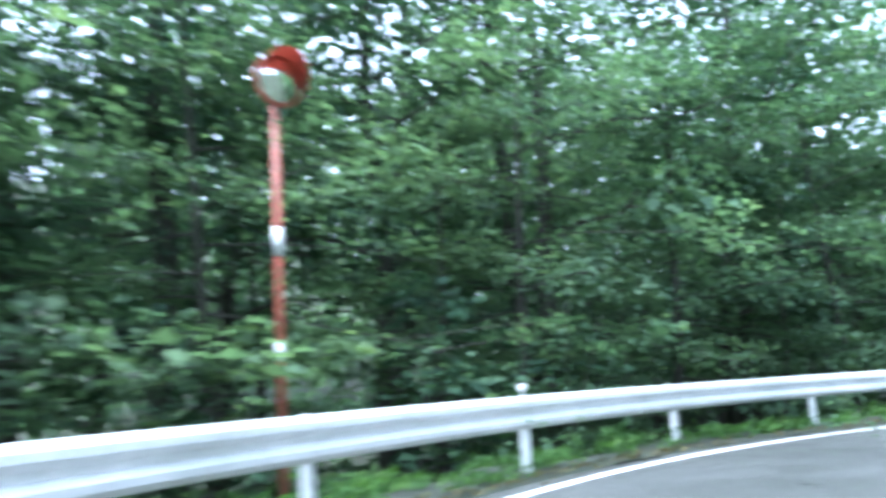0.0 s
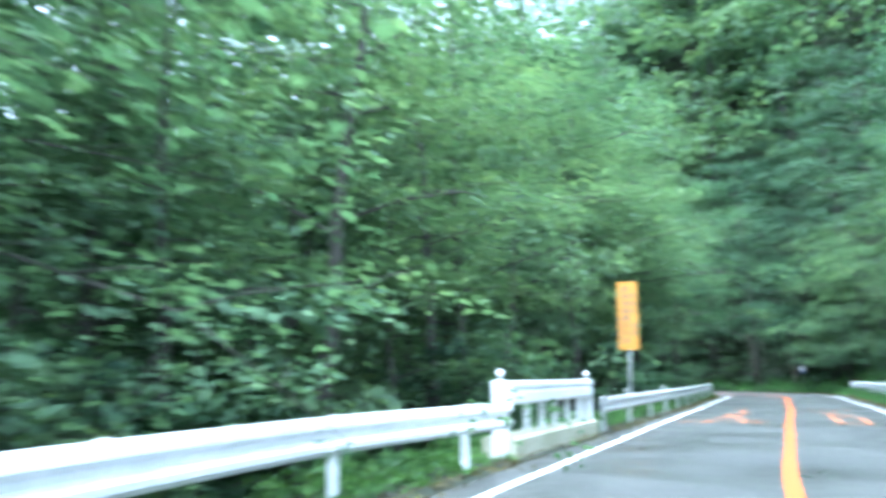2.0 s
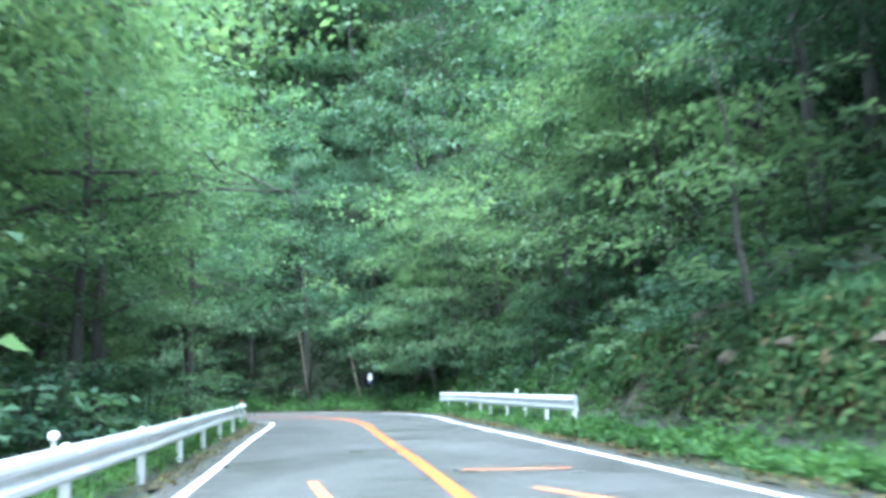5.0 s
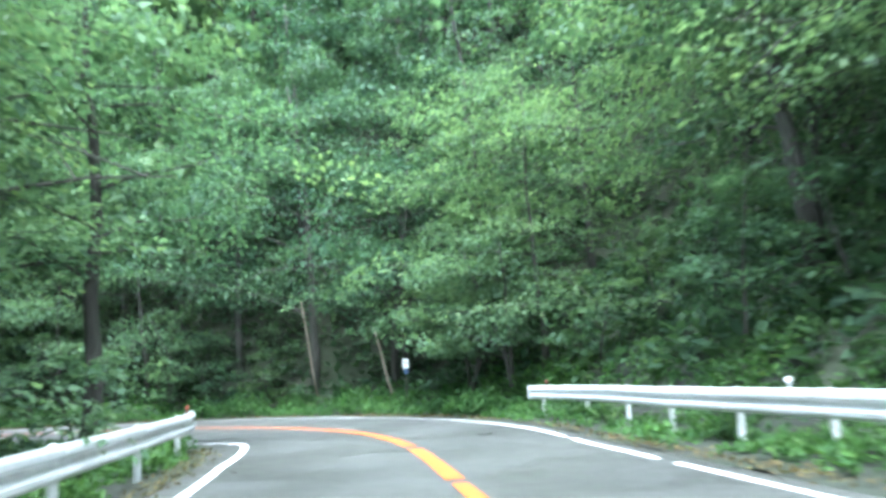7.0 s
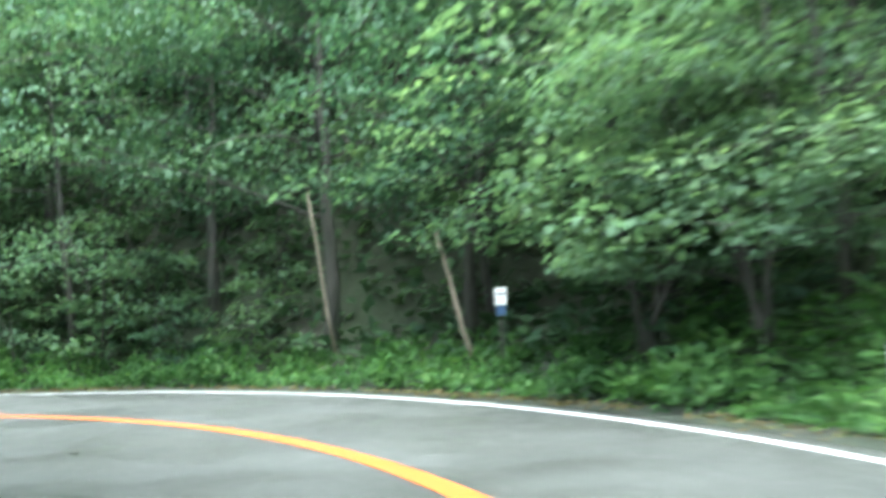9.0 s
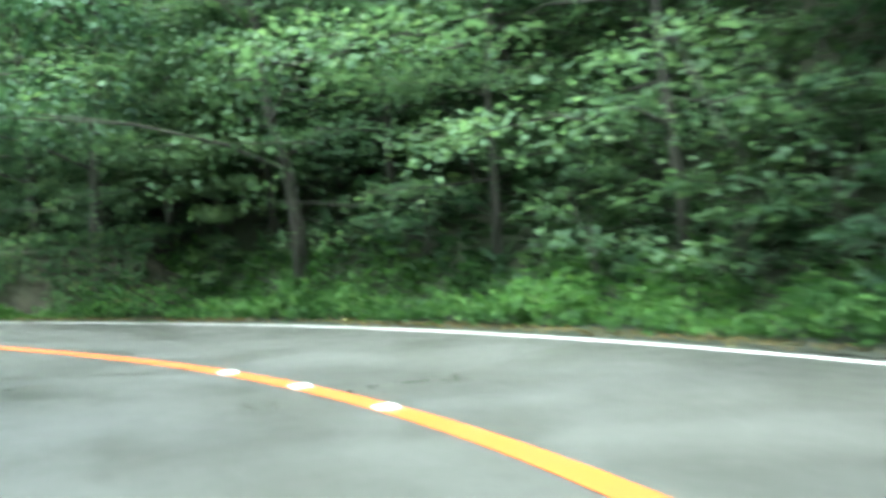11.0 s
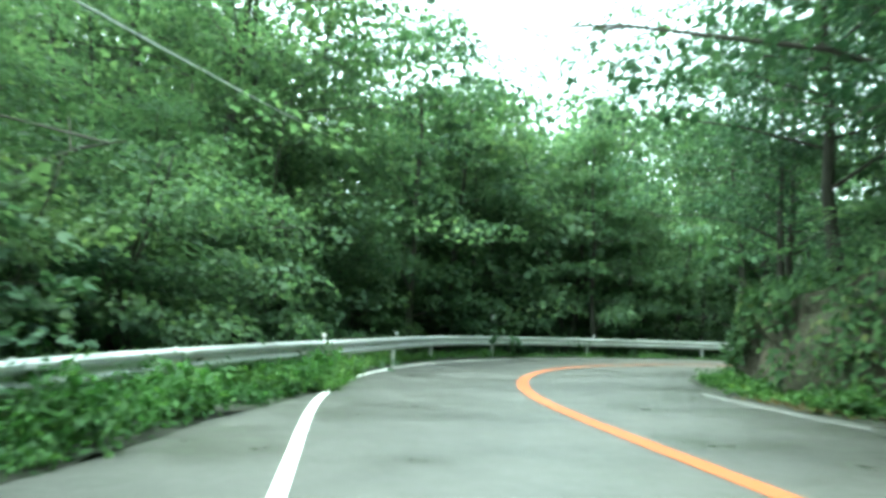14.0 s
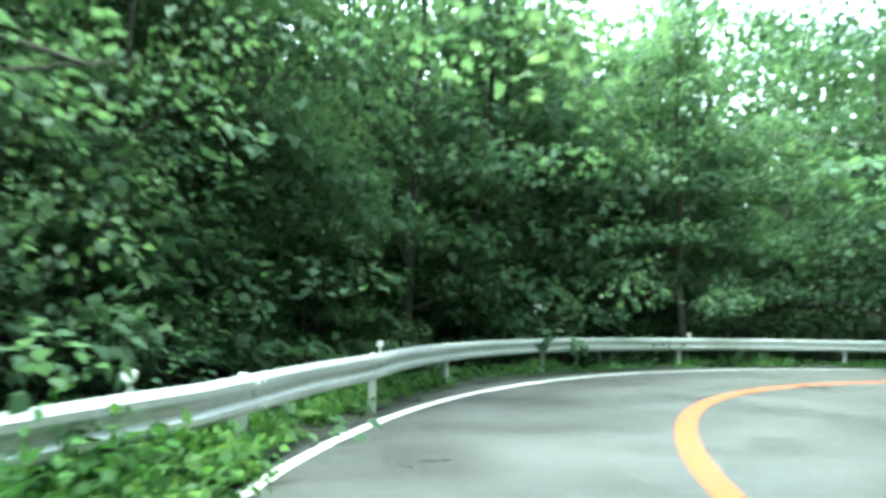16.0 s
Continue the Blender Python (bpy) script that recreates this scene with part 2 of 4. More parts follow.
def edge_right(s):
    return lane_right(s) + 0.45


def nearest(x, y):
    """Distance along the road and signed distance to its left, for arrays of places."""
    x, y = np.ravel(x), np.ravel(y)
    s, d = np.empty(len(x)), np.empty(len(x))
    for a in range(0, len(x), 4000):
        dx, dy = x[a:a + 4000, None] - CX, y[a:a + 4000, None] - CY
        i = (dx * dx + dy * dy).argmin(1)
        r = np.arange(len(i))
        s[a:a + 4000] = S[i]
        side = dx[r, i] * NX[i] + dy[r, i] * NY[i]
        d[a:a + 4000] = np.sign(side) * np.hypot(dx[r, i], dy[r, i])
    return s, d


def waves(x, y):
    return 0.5 * np.sin(x * 0.21 + 1.3 * np.sin(y * 0.13)) + 0.5 * np.sin(y * 0.27 + 1.1 * np.sin(x * 0.17)) + 0.25 * np.sin(x * 0.83 + y * 0.61)


def land(x, y):
    """Height of the ground: valley to the left of the road, hillside to the right."""
    x, y = np.ravel(x), np.ravel(y)
    s, d = nearest(x, y)
    left, right = d - edge_left(s), -d - edge_right(s)
    island = np.interp(s, [62, 76, 100, 112], [0, 1, 1, 0])
    down = np.interp(left, [0, 1.6, 6, 25, 80, 200], [-0.03, -0.15, -1.0, -3.5, -4, 6])
    level = np.interp(left, [0, 3, 20, 60, 200], [-0.03, 0.05, -0.8, -3, 6])
    zl = down * (1 - island) + level * island
    zl = zl + np.interp(left, [25, 55, 120, 220], [0, 8, 32, 50]) * np.interp(x, [62, 88], [1, 0.5])
    bank = np.interp(s, [-30, 20, 40, 78, 84, 96, 101, 150], [0.8, 0.8, 1.0, 0.6, 0.15, 0.2, 0.75, 0.75])
    zr = bank * np.interp(right, [0, 1.6, 2.6, 5], [0, 0.05, 1.2, 2.6]) + np.interp(right, [0, 1.8, 4, 10, 20, 40, 90, 220], [-0.03, 0.05, 0.9, 4.6, 13, 32, 68, 90])
    hair = np.interp(s, [112, 120, 165], [0, 1, 1])
    zr = zr * (1 - hair) + hair * np.interp(right, [0, 1, 2.0, 3.2, 6, 12, 60, 200], [-0.03, 0.05, 1.0, 2.2, 4.4, 9.0, 10.0, 10.0])
    z = np.where(d > 0, zl, zr)
    z = z + 62 * np.clip((0.6 * x - 0.8 * y - 58) / 50, 0, 1)
    far = np.maximum(left, right)
    return z + waves(x, y) * np.clip((far - 2.5) / 8, 0, 1) * 0.6


# ---------- mesh helpers ----------
def mesh_object(name, verts, faces, mat, parent=None, label="", smooth=False):
    me = bpy.data.meshes.new(name)
    me.from_pydata([tuple(v) for v in verts], [], faces)
    me.materials.append(mat)
    if smooth:
        me.polygons.foreach_set("use_smooth", [True] * len(me.polygons))
    ob = new(name, me)
    ob.parent = parent
    if label:
        tagged(ob, label)
    return ob


def part(name, bm, mat, parent=None, label="", smooth=False):
    me = bpy.data.meshes.new(name)
    bm.to_mesh(me)
    bm.free()
    me.materials.append(mat)
    if smooth:
        me.polygons.foreach_set("use_smooth", [True] * len(me.polygons))
    ob = new(name, me)
    ob.parent = parent
    if label:
        tagged(ob, label)
    return ob


def box_bm(sx, sy, sz, at_=(0, 0, 0), bevel=0.01, bm=None, turn=0.0):
    bm = bm or bmesh.new()
    m = Matrix.Translation(at_) @ Matrix.Rotation(turn, 4, "Z") @ Matrix.Diagonal((sx, sy, sz, 1))
    g = bmesh.ops.create_cube(bm, size=1, matrix=m)
    if bevel:
        es = list({e for v in g["verts"] for e in v.link_edges})
        bmesh.ops.bevel(bm, geom=es, offset=bevel, segments=2, affect="EDGES")
    return bm


def tube_bm(points, radii, sides=8, bm=None, cap=True):
    """A tube along points, tapered by radii."""
    bm = bm or bmesh.new()
    rings = []
    pts_ = [Vector(p) for p in points]
    for i, (p, r) in enumerate(zip(pts_, map(float, radii))):
        way = (pts_[min(i + 1, len(pts_) - 1)] - pts_[max(i - 1, 0)]).normalized()
        a = way.orthogonal().normalized() if abs(way.z) < 0.99 else Vector((1, 0, 0))
        b = way.cross(a).normalized()
        a = b.cross(way).normalized()
        rings.append([bm.verts.new(p + r * (math.cos(6.28318 * k / sides) * a + math.sin(6.28318 * k / sides) * b)) for k in range(sides)])
    for r0, r1 in zip(rings, rings[1:]):
        for k in range(sides):
            bm.faces.new((r0[k], r0[(k + 1) % sides], r1[(k + 1) % sides], r1[k]))
    if cap:
        bm.faces.new(rings[0][::-1])
        bm.faces.new(rings[-1])
    return bm


def sweep(name, s_list, profile, mat, parent=None, label="", smooth=False, closed=False, caps=False):
    """A strip along the road: profile(s) gives (d, z) pairs from right to left."""
    verts, faces, n = [], [], 0
    for s in s_list:
        row = profile(s)
        n = len(row)
        verts += [at(s, d, z) for d, z in row]
    m = len(s_list)
    for i in range(m - 1):
        for k in range(n if closed else n - 1):
            a, b = i * n + k, i * n + (k + 1) % n
            faces.append((a, a + n, b + n, b))
    if caps:
        faces.append(tuple(range(n)))
        faces.append(tuple(range((m - 1) * n, m * n))[::-1])
    return mesh_object(name, verts, faces, mat, parent, label, smooth)


# ---------- ground, road, verges, lines ----------
def graded(lo, hi, step, reach, growth=1.35):
    inner = list(np.arange(lo, hi + 0.01, step))
    out, w = [], step
    x = hi
    while x < reach:
        w *= growth
        x += w
        out.append(x)
    low, w = [], step
    x = lo
    while x > -reach:
        w *= growth
        x -= w
        low.append(x)
    return np.array(low[::-1] + inner + out)


gx, gy = graded(-30, 150, 1.25, 2500), graded(-70, 90, 1.25, 2500)
GX, GY = np.meshgrid(gx, gy)
GZ = land(GX, GY).reshape(GX.shape)
_s, _d = nearest(GX, GY)
_s, _d = _s.reshape(GX.shape), _d.reshape(GX.shape)
_near = (_d < edge_left(_s) + 1.6) & (_d > -edge_right(_s) - 1.9)
GZ = np.where(_near, np.minimum(GZ, 0) - 0.35, GZ)
_nx = len(gx)
ground = mesh_object("ground", np.stack([GX, GY, GZ], -1).reshape(-1, 3),
                     [(j * _nx + i, j * _nx + i + 1, (j + 1) * _nx + i + 1, (j + 1) * _nx + i) for j in range(len(gy) - 1) for i in range(_nx - 1)], M_SOIL, smooth=True)
tagged(ground, "dark leaf-littered forest soil of the mountainside", "ground", kind="structure")

RS = np.arange(-28.0, 148.1, 0.5)
road = sweep("road", RS, lambda s: [(-edge_right(s), -0.02)] + [(u, 0.0) for u in np.linspace(-edge_right(s) + 0.1, edge_left(s) - 0.1, 9)] + [(edge_left(s), -0.02)], M_ASPHALT, smooth=True)
tagged(road, "damp grey asphalt mountain road with two lanes", "road", kind="structure")


def rough_edge(s, k):
    return 0.12 * math.sin(s * 1.7 + k) + 0.08 * math.sin(s * 4.1 + 2 * k)


verge_left = sweep("verge_left", RS, lambda s: [(edge_left(s) - 0.05 + rough_edge(s, 0), -0.012), (edge_left(s) + 0.35, 0.02), (edge_left(s) + 0.9, 0.03 + 0.4 * rough_edge(s, 3)), (edge_left(s) + 1.6, -0.12), (edge_left(s) + 2.9, -0.55)], M_VERGE, smooth=True)
tagged(verge_left, "soil and moss verge beside the asphalt", "verge", kind="structure")


def verge_r(s):
    p = at(s, -edge_right(s) - 3.0)
    z3 = float(land(np.array([p.x]), np.array([p.y]))[0])
    return [(-edge_right(s) - 3.0, z3 - 0.05), (-edge_right(s) - 2.1, z3 * 0.35), (-edge_right(s) - 1.2, 0.06 + 0.3 * rough_edge(s, 5)), (-edge_right(s) - 0.4, 0.02), (-edge_right(s) + 0.05 + rough_edge(s, 1), -0.012)]


verge_right = sweep("verge_right", RS, verge_r, M_VERGE, smooth=True)
tagged(verge_right, "soil and moss verge at the foot of the slope", "verge", kind="structure")


def stripe(name, s0, s1, middle, width, mat, label):
    ss = np.arange(s0, s1 + 0.01, 0.5)
    ob = sweep(name, ss, lambda s: [(middle(s) - width / 2, 0.004), (middle(s) - width / 2, 0.008), (middle(s) + width / 2, 0.008), (middle(s) + width / 2, 0.004)], mat)
    return tagged(ob, label, "road marking", kind="structure")


stripe("edge_line_left", -25, 75.5, lane_left, 0.145, M_WHITE_LINE, "worn white painted line along the asphalt edge")
stripe("edge_line_left", 99.5, 148, lane_left, 0.13, M_WHITE_LINE, "worn white painted line along the lay-by and bend")
for a, b in ((-25, 35.4), (35.7, 62.0), (62.2, 66.6), (66.8, 71.2), (71.35, 108), (108.2, 114.5)):
    stripe("edge_line_right", a, b, lambda s: -lane_right(s), 0.12, M_WHITE_LINE, "white painted line at the foot of the bank")
stripe("edge_line_right", 114.7, 121, lambda s: -lane_right(s), 0.11, M_FADED_WHITE, "almost worn away white line at the foot of the bank")
for a, b in ((-25, 57.6), (57.7, 65.85), (66.1, 71.35), (71.6, 108)):
    stripe("centre_line", a, b, lambda s: 0.0, 0.25 if a > 60 else 0.2, M_ORANGE_LINE, "solid orange painted centre line")
stripe("centre_line", 108, 148, lambda s: 0.0, 0.25, M_FADED_ORANGE, "faded reddish orange centre line round the hairpin")


def flat_strokes(name, paths, width, mat, label, z=0.0045, category="road marking"):
    """Painted or cracked strokes along (s, d) paths, as thin raised bands."""
    bm = bmesh.new()
    for path in paths:
        pts_ = [at(s, d, 0) for s, d in path]
        rows = []
        for i, p in enumerate(pts_):
            w = (pts_[min(i + 1, len(pts_) - 1)] - pts_[max(i - 1, 0)]).normalized()
            a = Vector((-w.y, w.x, 0)) * width / 2
            rows.append([bm.verts.new(p - a + Vector((0, 0, z))), bm.verts.new(p + a + Vector((0, 0, z)))])
        for r0, r1 in zip(rows, rows[1:]):
            bm.faces.new((r0[0], r1[0], r1[1], r0[1]))
    return tagged(part(name, bm, mat), label, category, kind="structure")


flat_strokes("line_end", [[(75.5, lane_left(75.5)), (76.2, lane_left(75.5) + 0.1), (76.9, lane_left(75.5) + 0.35), (77.4, lane_left(75.5) + 0.75), (77.6, lane_left(75.5) + 1.2)]], 0.16, M_WHITE_LINE, "hooked end of the white line at the lay-by", 0.008)
flat_strokes("lane_lettering", [[(43.2, 2.87), (44.0, 2.4)], [(43.1, 2.22), (44.3, 2.1)], [(43.3, 2.1), (44.2, 2.0)], [(45.5, 2.06), (48.5, 1.38)], [(48.5, 1.99), (45.0, 1.26)], [(44.0, 1.87), (43.9, 1.38)], [(43.1, 1.24), (43.5, 0.66)], [(44.4, 1.17), (44.1, 0.69)], [(43.2, 1.2), (44.4, 1.15)], [(50.0, 1.45), (52.5, 1.7)], [(49.6, 2.0), (49.5, 1.3)]], 0.15, M_WORN_ORANGE, "worn orange painted lettering on the near lane")
flat_strokes("lane_lettering", [[(46.5, -1.18), (43.5, -1.3)], [(43.5, -1.3), (43.1, -1.97)], [(43.1, -1.97), (47.0, -1.93)], [(53.0, -0.46), (52.5, -1.95)], [(48.6, -1.15), (47.5, -1.25)], [(50.5, -0.94), (48.0, -1.84)], [(47.2, -1.2), (47.0, -1.9)]], 0.16, M_WORN_ORANGE, "worn orange painted lettering on the oncoming lane")
flat_strokes("road_crack", [[(38.0 + 0.08 * math.sin(3 * u), u) for u in np.linspace(-2.9, 3.0, 14)]], 0.05, M_TAR, "tar-filled crack across the asphalt", 0.003, "crack")
flat_strokes("road_crack", [[(87.4 + 0.12 * math.sin(2 * u), -u) for u in np.linspace(0.3, 3.6, 10)], [(87.5 + 0.07 * math.sin(3 * u), u) for u in np.linspace(0.3, 1.6, 6)]], 0.05, M_TAR, "tar-filled joint across the asphalt", 0.003, "crack")
flat_strokes("road_crack", [[(97.6 + 0.35 * k, 3.3 + 0.12 * math.sin(k * 1.9) + 0.03 * k) for k in range(14)], [(99.4 + 0.3 * k, 3.55 + 0.1 * math.sin(k * 2.3) + 0.05 * k) for k in range(8)]], 0.06, M_TAR, "ragged crack beside the white line", 0.0095, "crack")


def road_stud(s):
    p = at(s, 0.0)
    bm = bmesh.new()
    lo = [bm.verts.new((x, y, 0.0)) for x, y in ((-0.1, -0.07), (0.1, -0.07), (0.1, 0.07), (-0.1, 0.07))]
    hi = [bm.verts.new((x, y, 0.022)) for x, y in ((-0.07, -0.035), (0.07, -0.035), (0.07, 0.035), (-0.07, 0.035))]
    bm.faces.new(hi)
    for k in range(4):
        bm.faces.new((lo[k], lo[(k + 1) % 4], hi[(k + 1) % 4], hi[k]))
    ob = part("road_stud", bm, M_STUD)
    ob.matrix_world = Matrix.Translation((p.x, p.y, 0.0085)) @ Matrix.Rotation(heading(s), 4, "Z")
    tagged(ob, "low white reflective road stud on the centre line", "road stud", "studs on the centre line")


for s_ in (91.25, 92.92, 94.59):
    road_stud(s_)

# ---------- guard rails ----------
WAVE = [(0.0, 0.0), (0.03, -0.008), (0.075, -0.05), (0.08, -0.10), (0.012, -0.15), (0.012, -0.20), (0.08, -0.25), (0.075, -0.30), (0.03, -0.342), (0.0, -0.35)]


BOLT = bpy.data.meshes.new("bolt")
_bm = tube_bm([(0, 0, -0.006), (0, 0, 0.01), (0, 0, 0.014)], [0.018, 0.018, 0.012], 6)
_bm.to_mesh(BOLT)
_bm.free()


def splice_bolts(beam, s, face, top, side, mat):
    """Four bolt heads where two beams overlap, facing the road."""
    if not BOLT.materials:
        BOLT.materials.append(M_ZINC)
    for ds in (-0.08, 0.06):
        for dz in (-0.077, -0.277):
            p = at(s + ds, face(s + ds), top + dz)
            ob = new("bolt", BOLT)
            ob.parent, ob.matrix_parent_inverse = beam, Matrix()
            ob.matrix_basis = Matrix.Translation(p) @ Matrix.Rotation(heading(s) + side * math.pi / 2 - math.pi / 2, 4, "Z") @ Matrix.Rotation(math.pi / 2, 4, "Y")


def guard_rail(s0, s1, offset, top, side, mat, post_mat, label, post_gap=3.7, post_top=None, ends=(True, True), caps=(), knots=None, deep=1.0):
    """A two-wave steel beam on round posts. side: +1 where the road lies to the rail's right, -1 to its left. top may be a function of s."""
    rail = new("guard_rail")
    rail.matrix_world = Matrix.Translation(at(s0, offset(s0)))
    inv = rail.matrix_world.inverted()
    tagged(rail, label, "guard rail")
    top_of = top if callable(top) else (lambda s: top)
    if knots is None:
        knots = np.linspace(s0 + 0.4, s1 - 0.4, max(1, round((s1 - s0) / post_gap)) + 1)
    n = len(knots) - 1
    face = WAVE + [(a - 0.012, b) for a, b in WAVE[::-1]]
    for k in range(n):
        a, b = s0 if k == 0 else knots[k] - 0.04, s1 if k == n - 1 else knots[k + 1]
        proud = 0.006 * (k % 2)
        ob = sweep("beam", np.linspace(a, b, max(4, int((b - a) / 0.6))), lambda s: [(offset(s) - side * (u + proud + 0.065), top_of(s) + v * deep) for u, v in face], mat, None, smooth=False, closed=True, caps=True)
        ob.parent, ob.matrix_parent_inverse = rail, inv
        if k:
            splice_bolts(ob, knots[k], lambda s: offset(s) - side * 0.15, top_of(knots[k]), side, mat)
    for k in range(n + 1):
        s = knots[k]
        p = at(s, offset(s) + side * 0.02)
        h = top_of(s) - 0.03
        bm = tube_bm([p + Vector((0, 0, -0.8)), p + Vector((0, 0, h)), p + Vector((0, 0, h + 0.035))], [0.057, 0.057, 0.035], 10)
        ob = part("post", bm, post_mat, None, smooth=False)
        ob.parent, ob.matrix_parent_inverse = rail, inv
        q = at(s, offset(s) - side * 0.05)
        bk = part("bracket", box_bm(0.09, 0.05, 0.2, (q.x, q.y, h - 0.14), 0.006, turn=heading(s)), post_mat)
        bk.parent, bk.matrix_parent_inverse = rail, inv
    for s, on in ((s0, ends[0]), (s1, ends[1])):
        if not on:
            continue
        way = -1 if s == s0 else 1
        bm = bmesh.new()
        rows = []
        for k in range(7):
            ang = math.pi * k / 6
            u = 0.05 + 0.05 * math.cos(ang)
            rows.append([bm.verts.new(at(s + way * 0.16 * math.sin(ang), offset(s) - side * (u + 0.03), top_of(s) + z)) for z in (0.005, -0.17 * deep, -0.355 * deep)])
        for r0, r1 in zip(rows, rows[1:]):
            for j in range(2):
                bm.faces.new((r0[j], r0[j + 1], r1[j + 1], r1[j]))
        bmesh.ops.solidify(bm, geom=bm.faces[:], thickness=0.01)
        ob = part("end_piece", bm, mat)
        ob.parent, ob.matrix_parent_inverse = rail, inv
    for s, colour in caps:
        p = at(s, offset(s) + side * 0.02)
        z = top_of(s)
        ob = part("reflector", reflector_bm(p + Vector((0, 0, z)), heading(s)), colour)
        ob.parent, ob.matrix_parent_inverse = rail, inv
    return rail


def reflector_bm(p, turn, r=0.045):
    bm = tube_bm([p + Vector((0, 0, -0.02)), p + Vector((0, 0, 0.07))], [0.02, 0.02], 6)
    a = Vector((-math.sin(turn), math.cos(turn), 0)) * 0.02
    c = p + Vector((0, 0, 0.1))
    tube_bm([c - a * 1.6, c - a, c + a, c + a * 1.6], [r * 0.8, r, r, r * 0.8], 14, bm)
    return bm


RAIL_A = lambda s: float(np.interp(s, [-5.0, 2.0, 5.0, 8.0, 11.0, 14.0, 18.0, 22.0, 26.0, 31.0], [4.401, 4.393, 4.369, 4.298, 4.137, 4.149, 4.433, 4.591, 4.39, 3.802]))
guard_rail(-24.3, 30.4, RAIL_A, 0.893, 1, M_WHITE_STEEL, M_WHITE_STEEL, "white painted steel guard rail along the valley side", ends=(False, False), caps=((14.29, M_STUD),), knots=14.29 + 2.982 * np.arange(-12, 6), deep=1.07)
guard_rail(37.7, 76.2, lambda s: float(np.interp(s, [38, 46, 70, 77], [3.95, 4.0, 4.2, 4.0])), 0.8, 1, M_ZINC, M_ZINC, "grey weathered zinc guard rail with grass at its foot", 3.7, caps=((41.5, M_STUD), (49, M_STUD), (74.5, M_RUST)))
guard_rail(24.0, 44.6, lambda s: float(np.interp(s, [24, 36, 39.5, 41, 44.6], [-5.6, -5.4, -5.1, -4.65, -4.3])), lambda s: float(np.interp(s, [24, 39.5, 44.6], [1.1, 1.04, 0.86])), -1, M_WHITE_STEEL, M_WHITE_STEEL, "white guard rail in front of the grassy bank", 3.3, caps=((44.2, M_RUST), (36.5, M_STUD)))
guard_rail(60.0, 77.2, lambda s: float(np.interp(s, [60, 70, 77], [-4.45, -4.3, -5.1])), 0.86, -1, M_WHITE_STEEL, M_WHITE_STEEL, "short white guard rail at the start of the bend", 2.6, caps=((76.6, M_RUST), (66.0, M_STUD)))
RAIL_B = lambda s: float(np.interp(s, [98.0, 104.0, 108.0, 111.0, 114.0, 118.0, 122.0, 126.0, 131.0, 134.0, 140.0, 150.0], [8.345, 7.58, 6.878, 6.309, 5.75, 4.74, 3.857, 3.863, 4.783, 5.275, 5.13, 4.819]))
guard_rail(98, 147.5, RAIL_B, 0.76, 1, M_ZINC, M_ZINC, "long pale zinc guard rail round the hairpin bend", 3.5, ends=(True, False), caps=((121.25, M_STUD), (126.6, M_STUD), (136.9, M_STUD)), deep=0.93)

# ---------- bridge parapet ----------
def bridge_parapet(s0=31.09, s1=37.2, d=4.14):
    thing = new("bridge_parapet")
    thing.matrix_world = Matrix.Translation(at(s0, d))
    inv = thing.matrix_world.inverted()
    tagged(thing, "white painted steel bridge railing on a mossy concrete kerb", "railing")

    def add(ob):
        ob.parent, ob.matrix_parent_inverse = thing, inv
    ss = np.linspace(s0, s1, 9)
    add(sweep("kerb", ss, lambda s: [(d - 0.24, -0.3), (d - 0.24, 0.3), (d - 0.2, 0.34), (d + 0.28, 0.34), (d + 0.3, 0.31), (d + 0.3, -0.3)], M_CONCRETE, closed=True, caps=True, label="mossy pale concrete kerb"))
    add(sweep("top_beam", np.linspace(s0 + 0.1, s1 - 0.1, 9), lambda s: [(d - 0.13, 0.83), (d - 0.16, 0.88), (d - 0.16, 1.02), (d - 0.12, 1.06), (d - 0.16, 1.1), (d - 0.16, 1.16), (d - 0.12, 1.2), (d + 0.06, 1.2), (d + 0.08, 0.83)], M_WHITE_STEEL, closed=True, caps=True))
    turn = heading((s0 + s1) / 2)
    for k in range(5):
        s = s0 + 1.4 + k * (s1 - s0 - 2.0) / 4.3
        p = at(s, d)
        add(part("baluster", box_bm(0.1, 0.1, 0.58, (p.x, p.y, 0.56), 0.02, turn=turn), M_WHITE_STEEL))
    for s in (s0, s1):
        p = at(s, d)
        bm = box_bm(0.24, 0.18, 1.22, (p.x, p.y, 0.61), 0.025, turn=turn)
        add(part("end_post", bm, M_WHITE_STEEL))
        bm = tube_bm([p + Vector((0, 0, z)) for z in (1.2, 1.27, 1.28)], [0.024, 0.024, 0.04], 10)
        bmesh.ops.create_uvsphere(bm, u_segments=14, v_segments=9, radius=0.06, matrix=Matrix.Translation(p + Vector((0, 0, 1.33))))
        add(part("ball_cap", bm, M_STUD, smooth=True))


bridge_parapet()


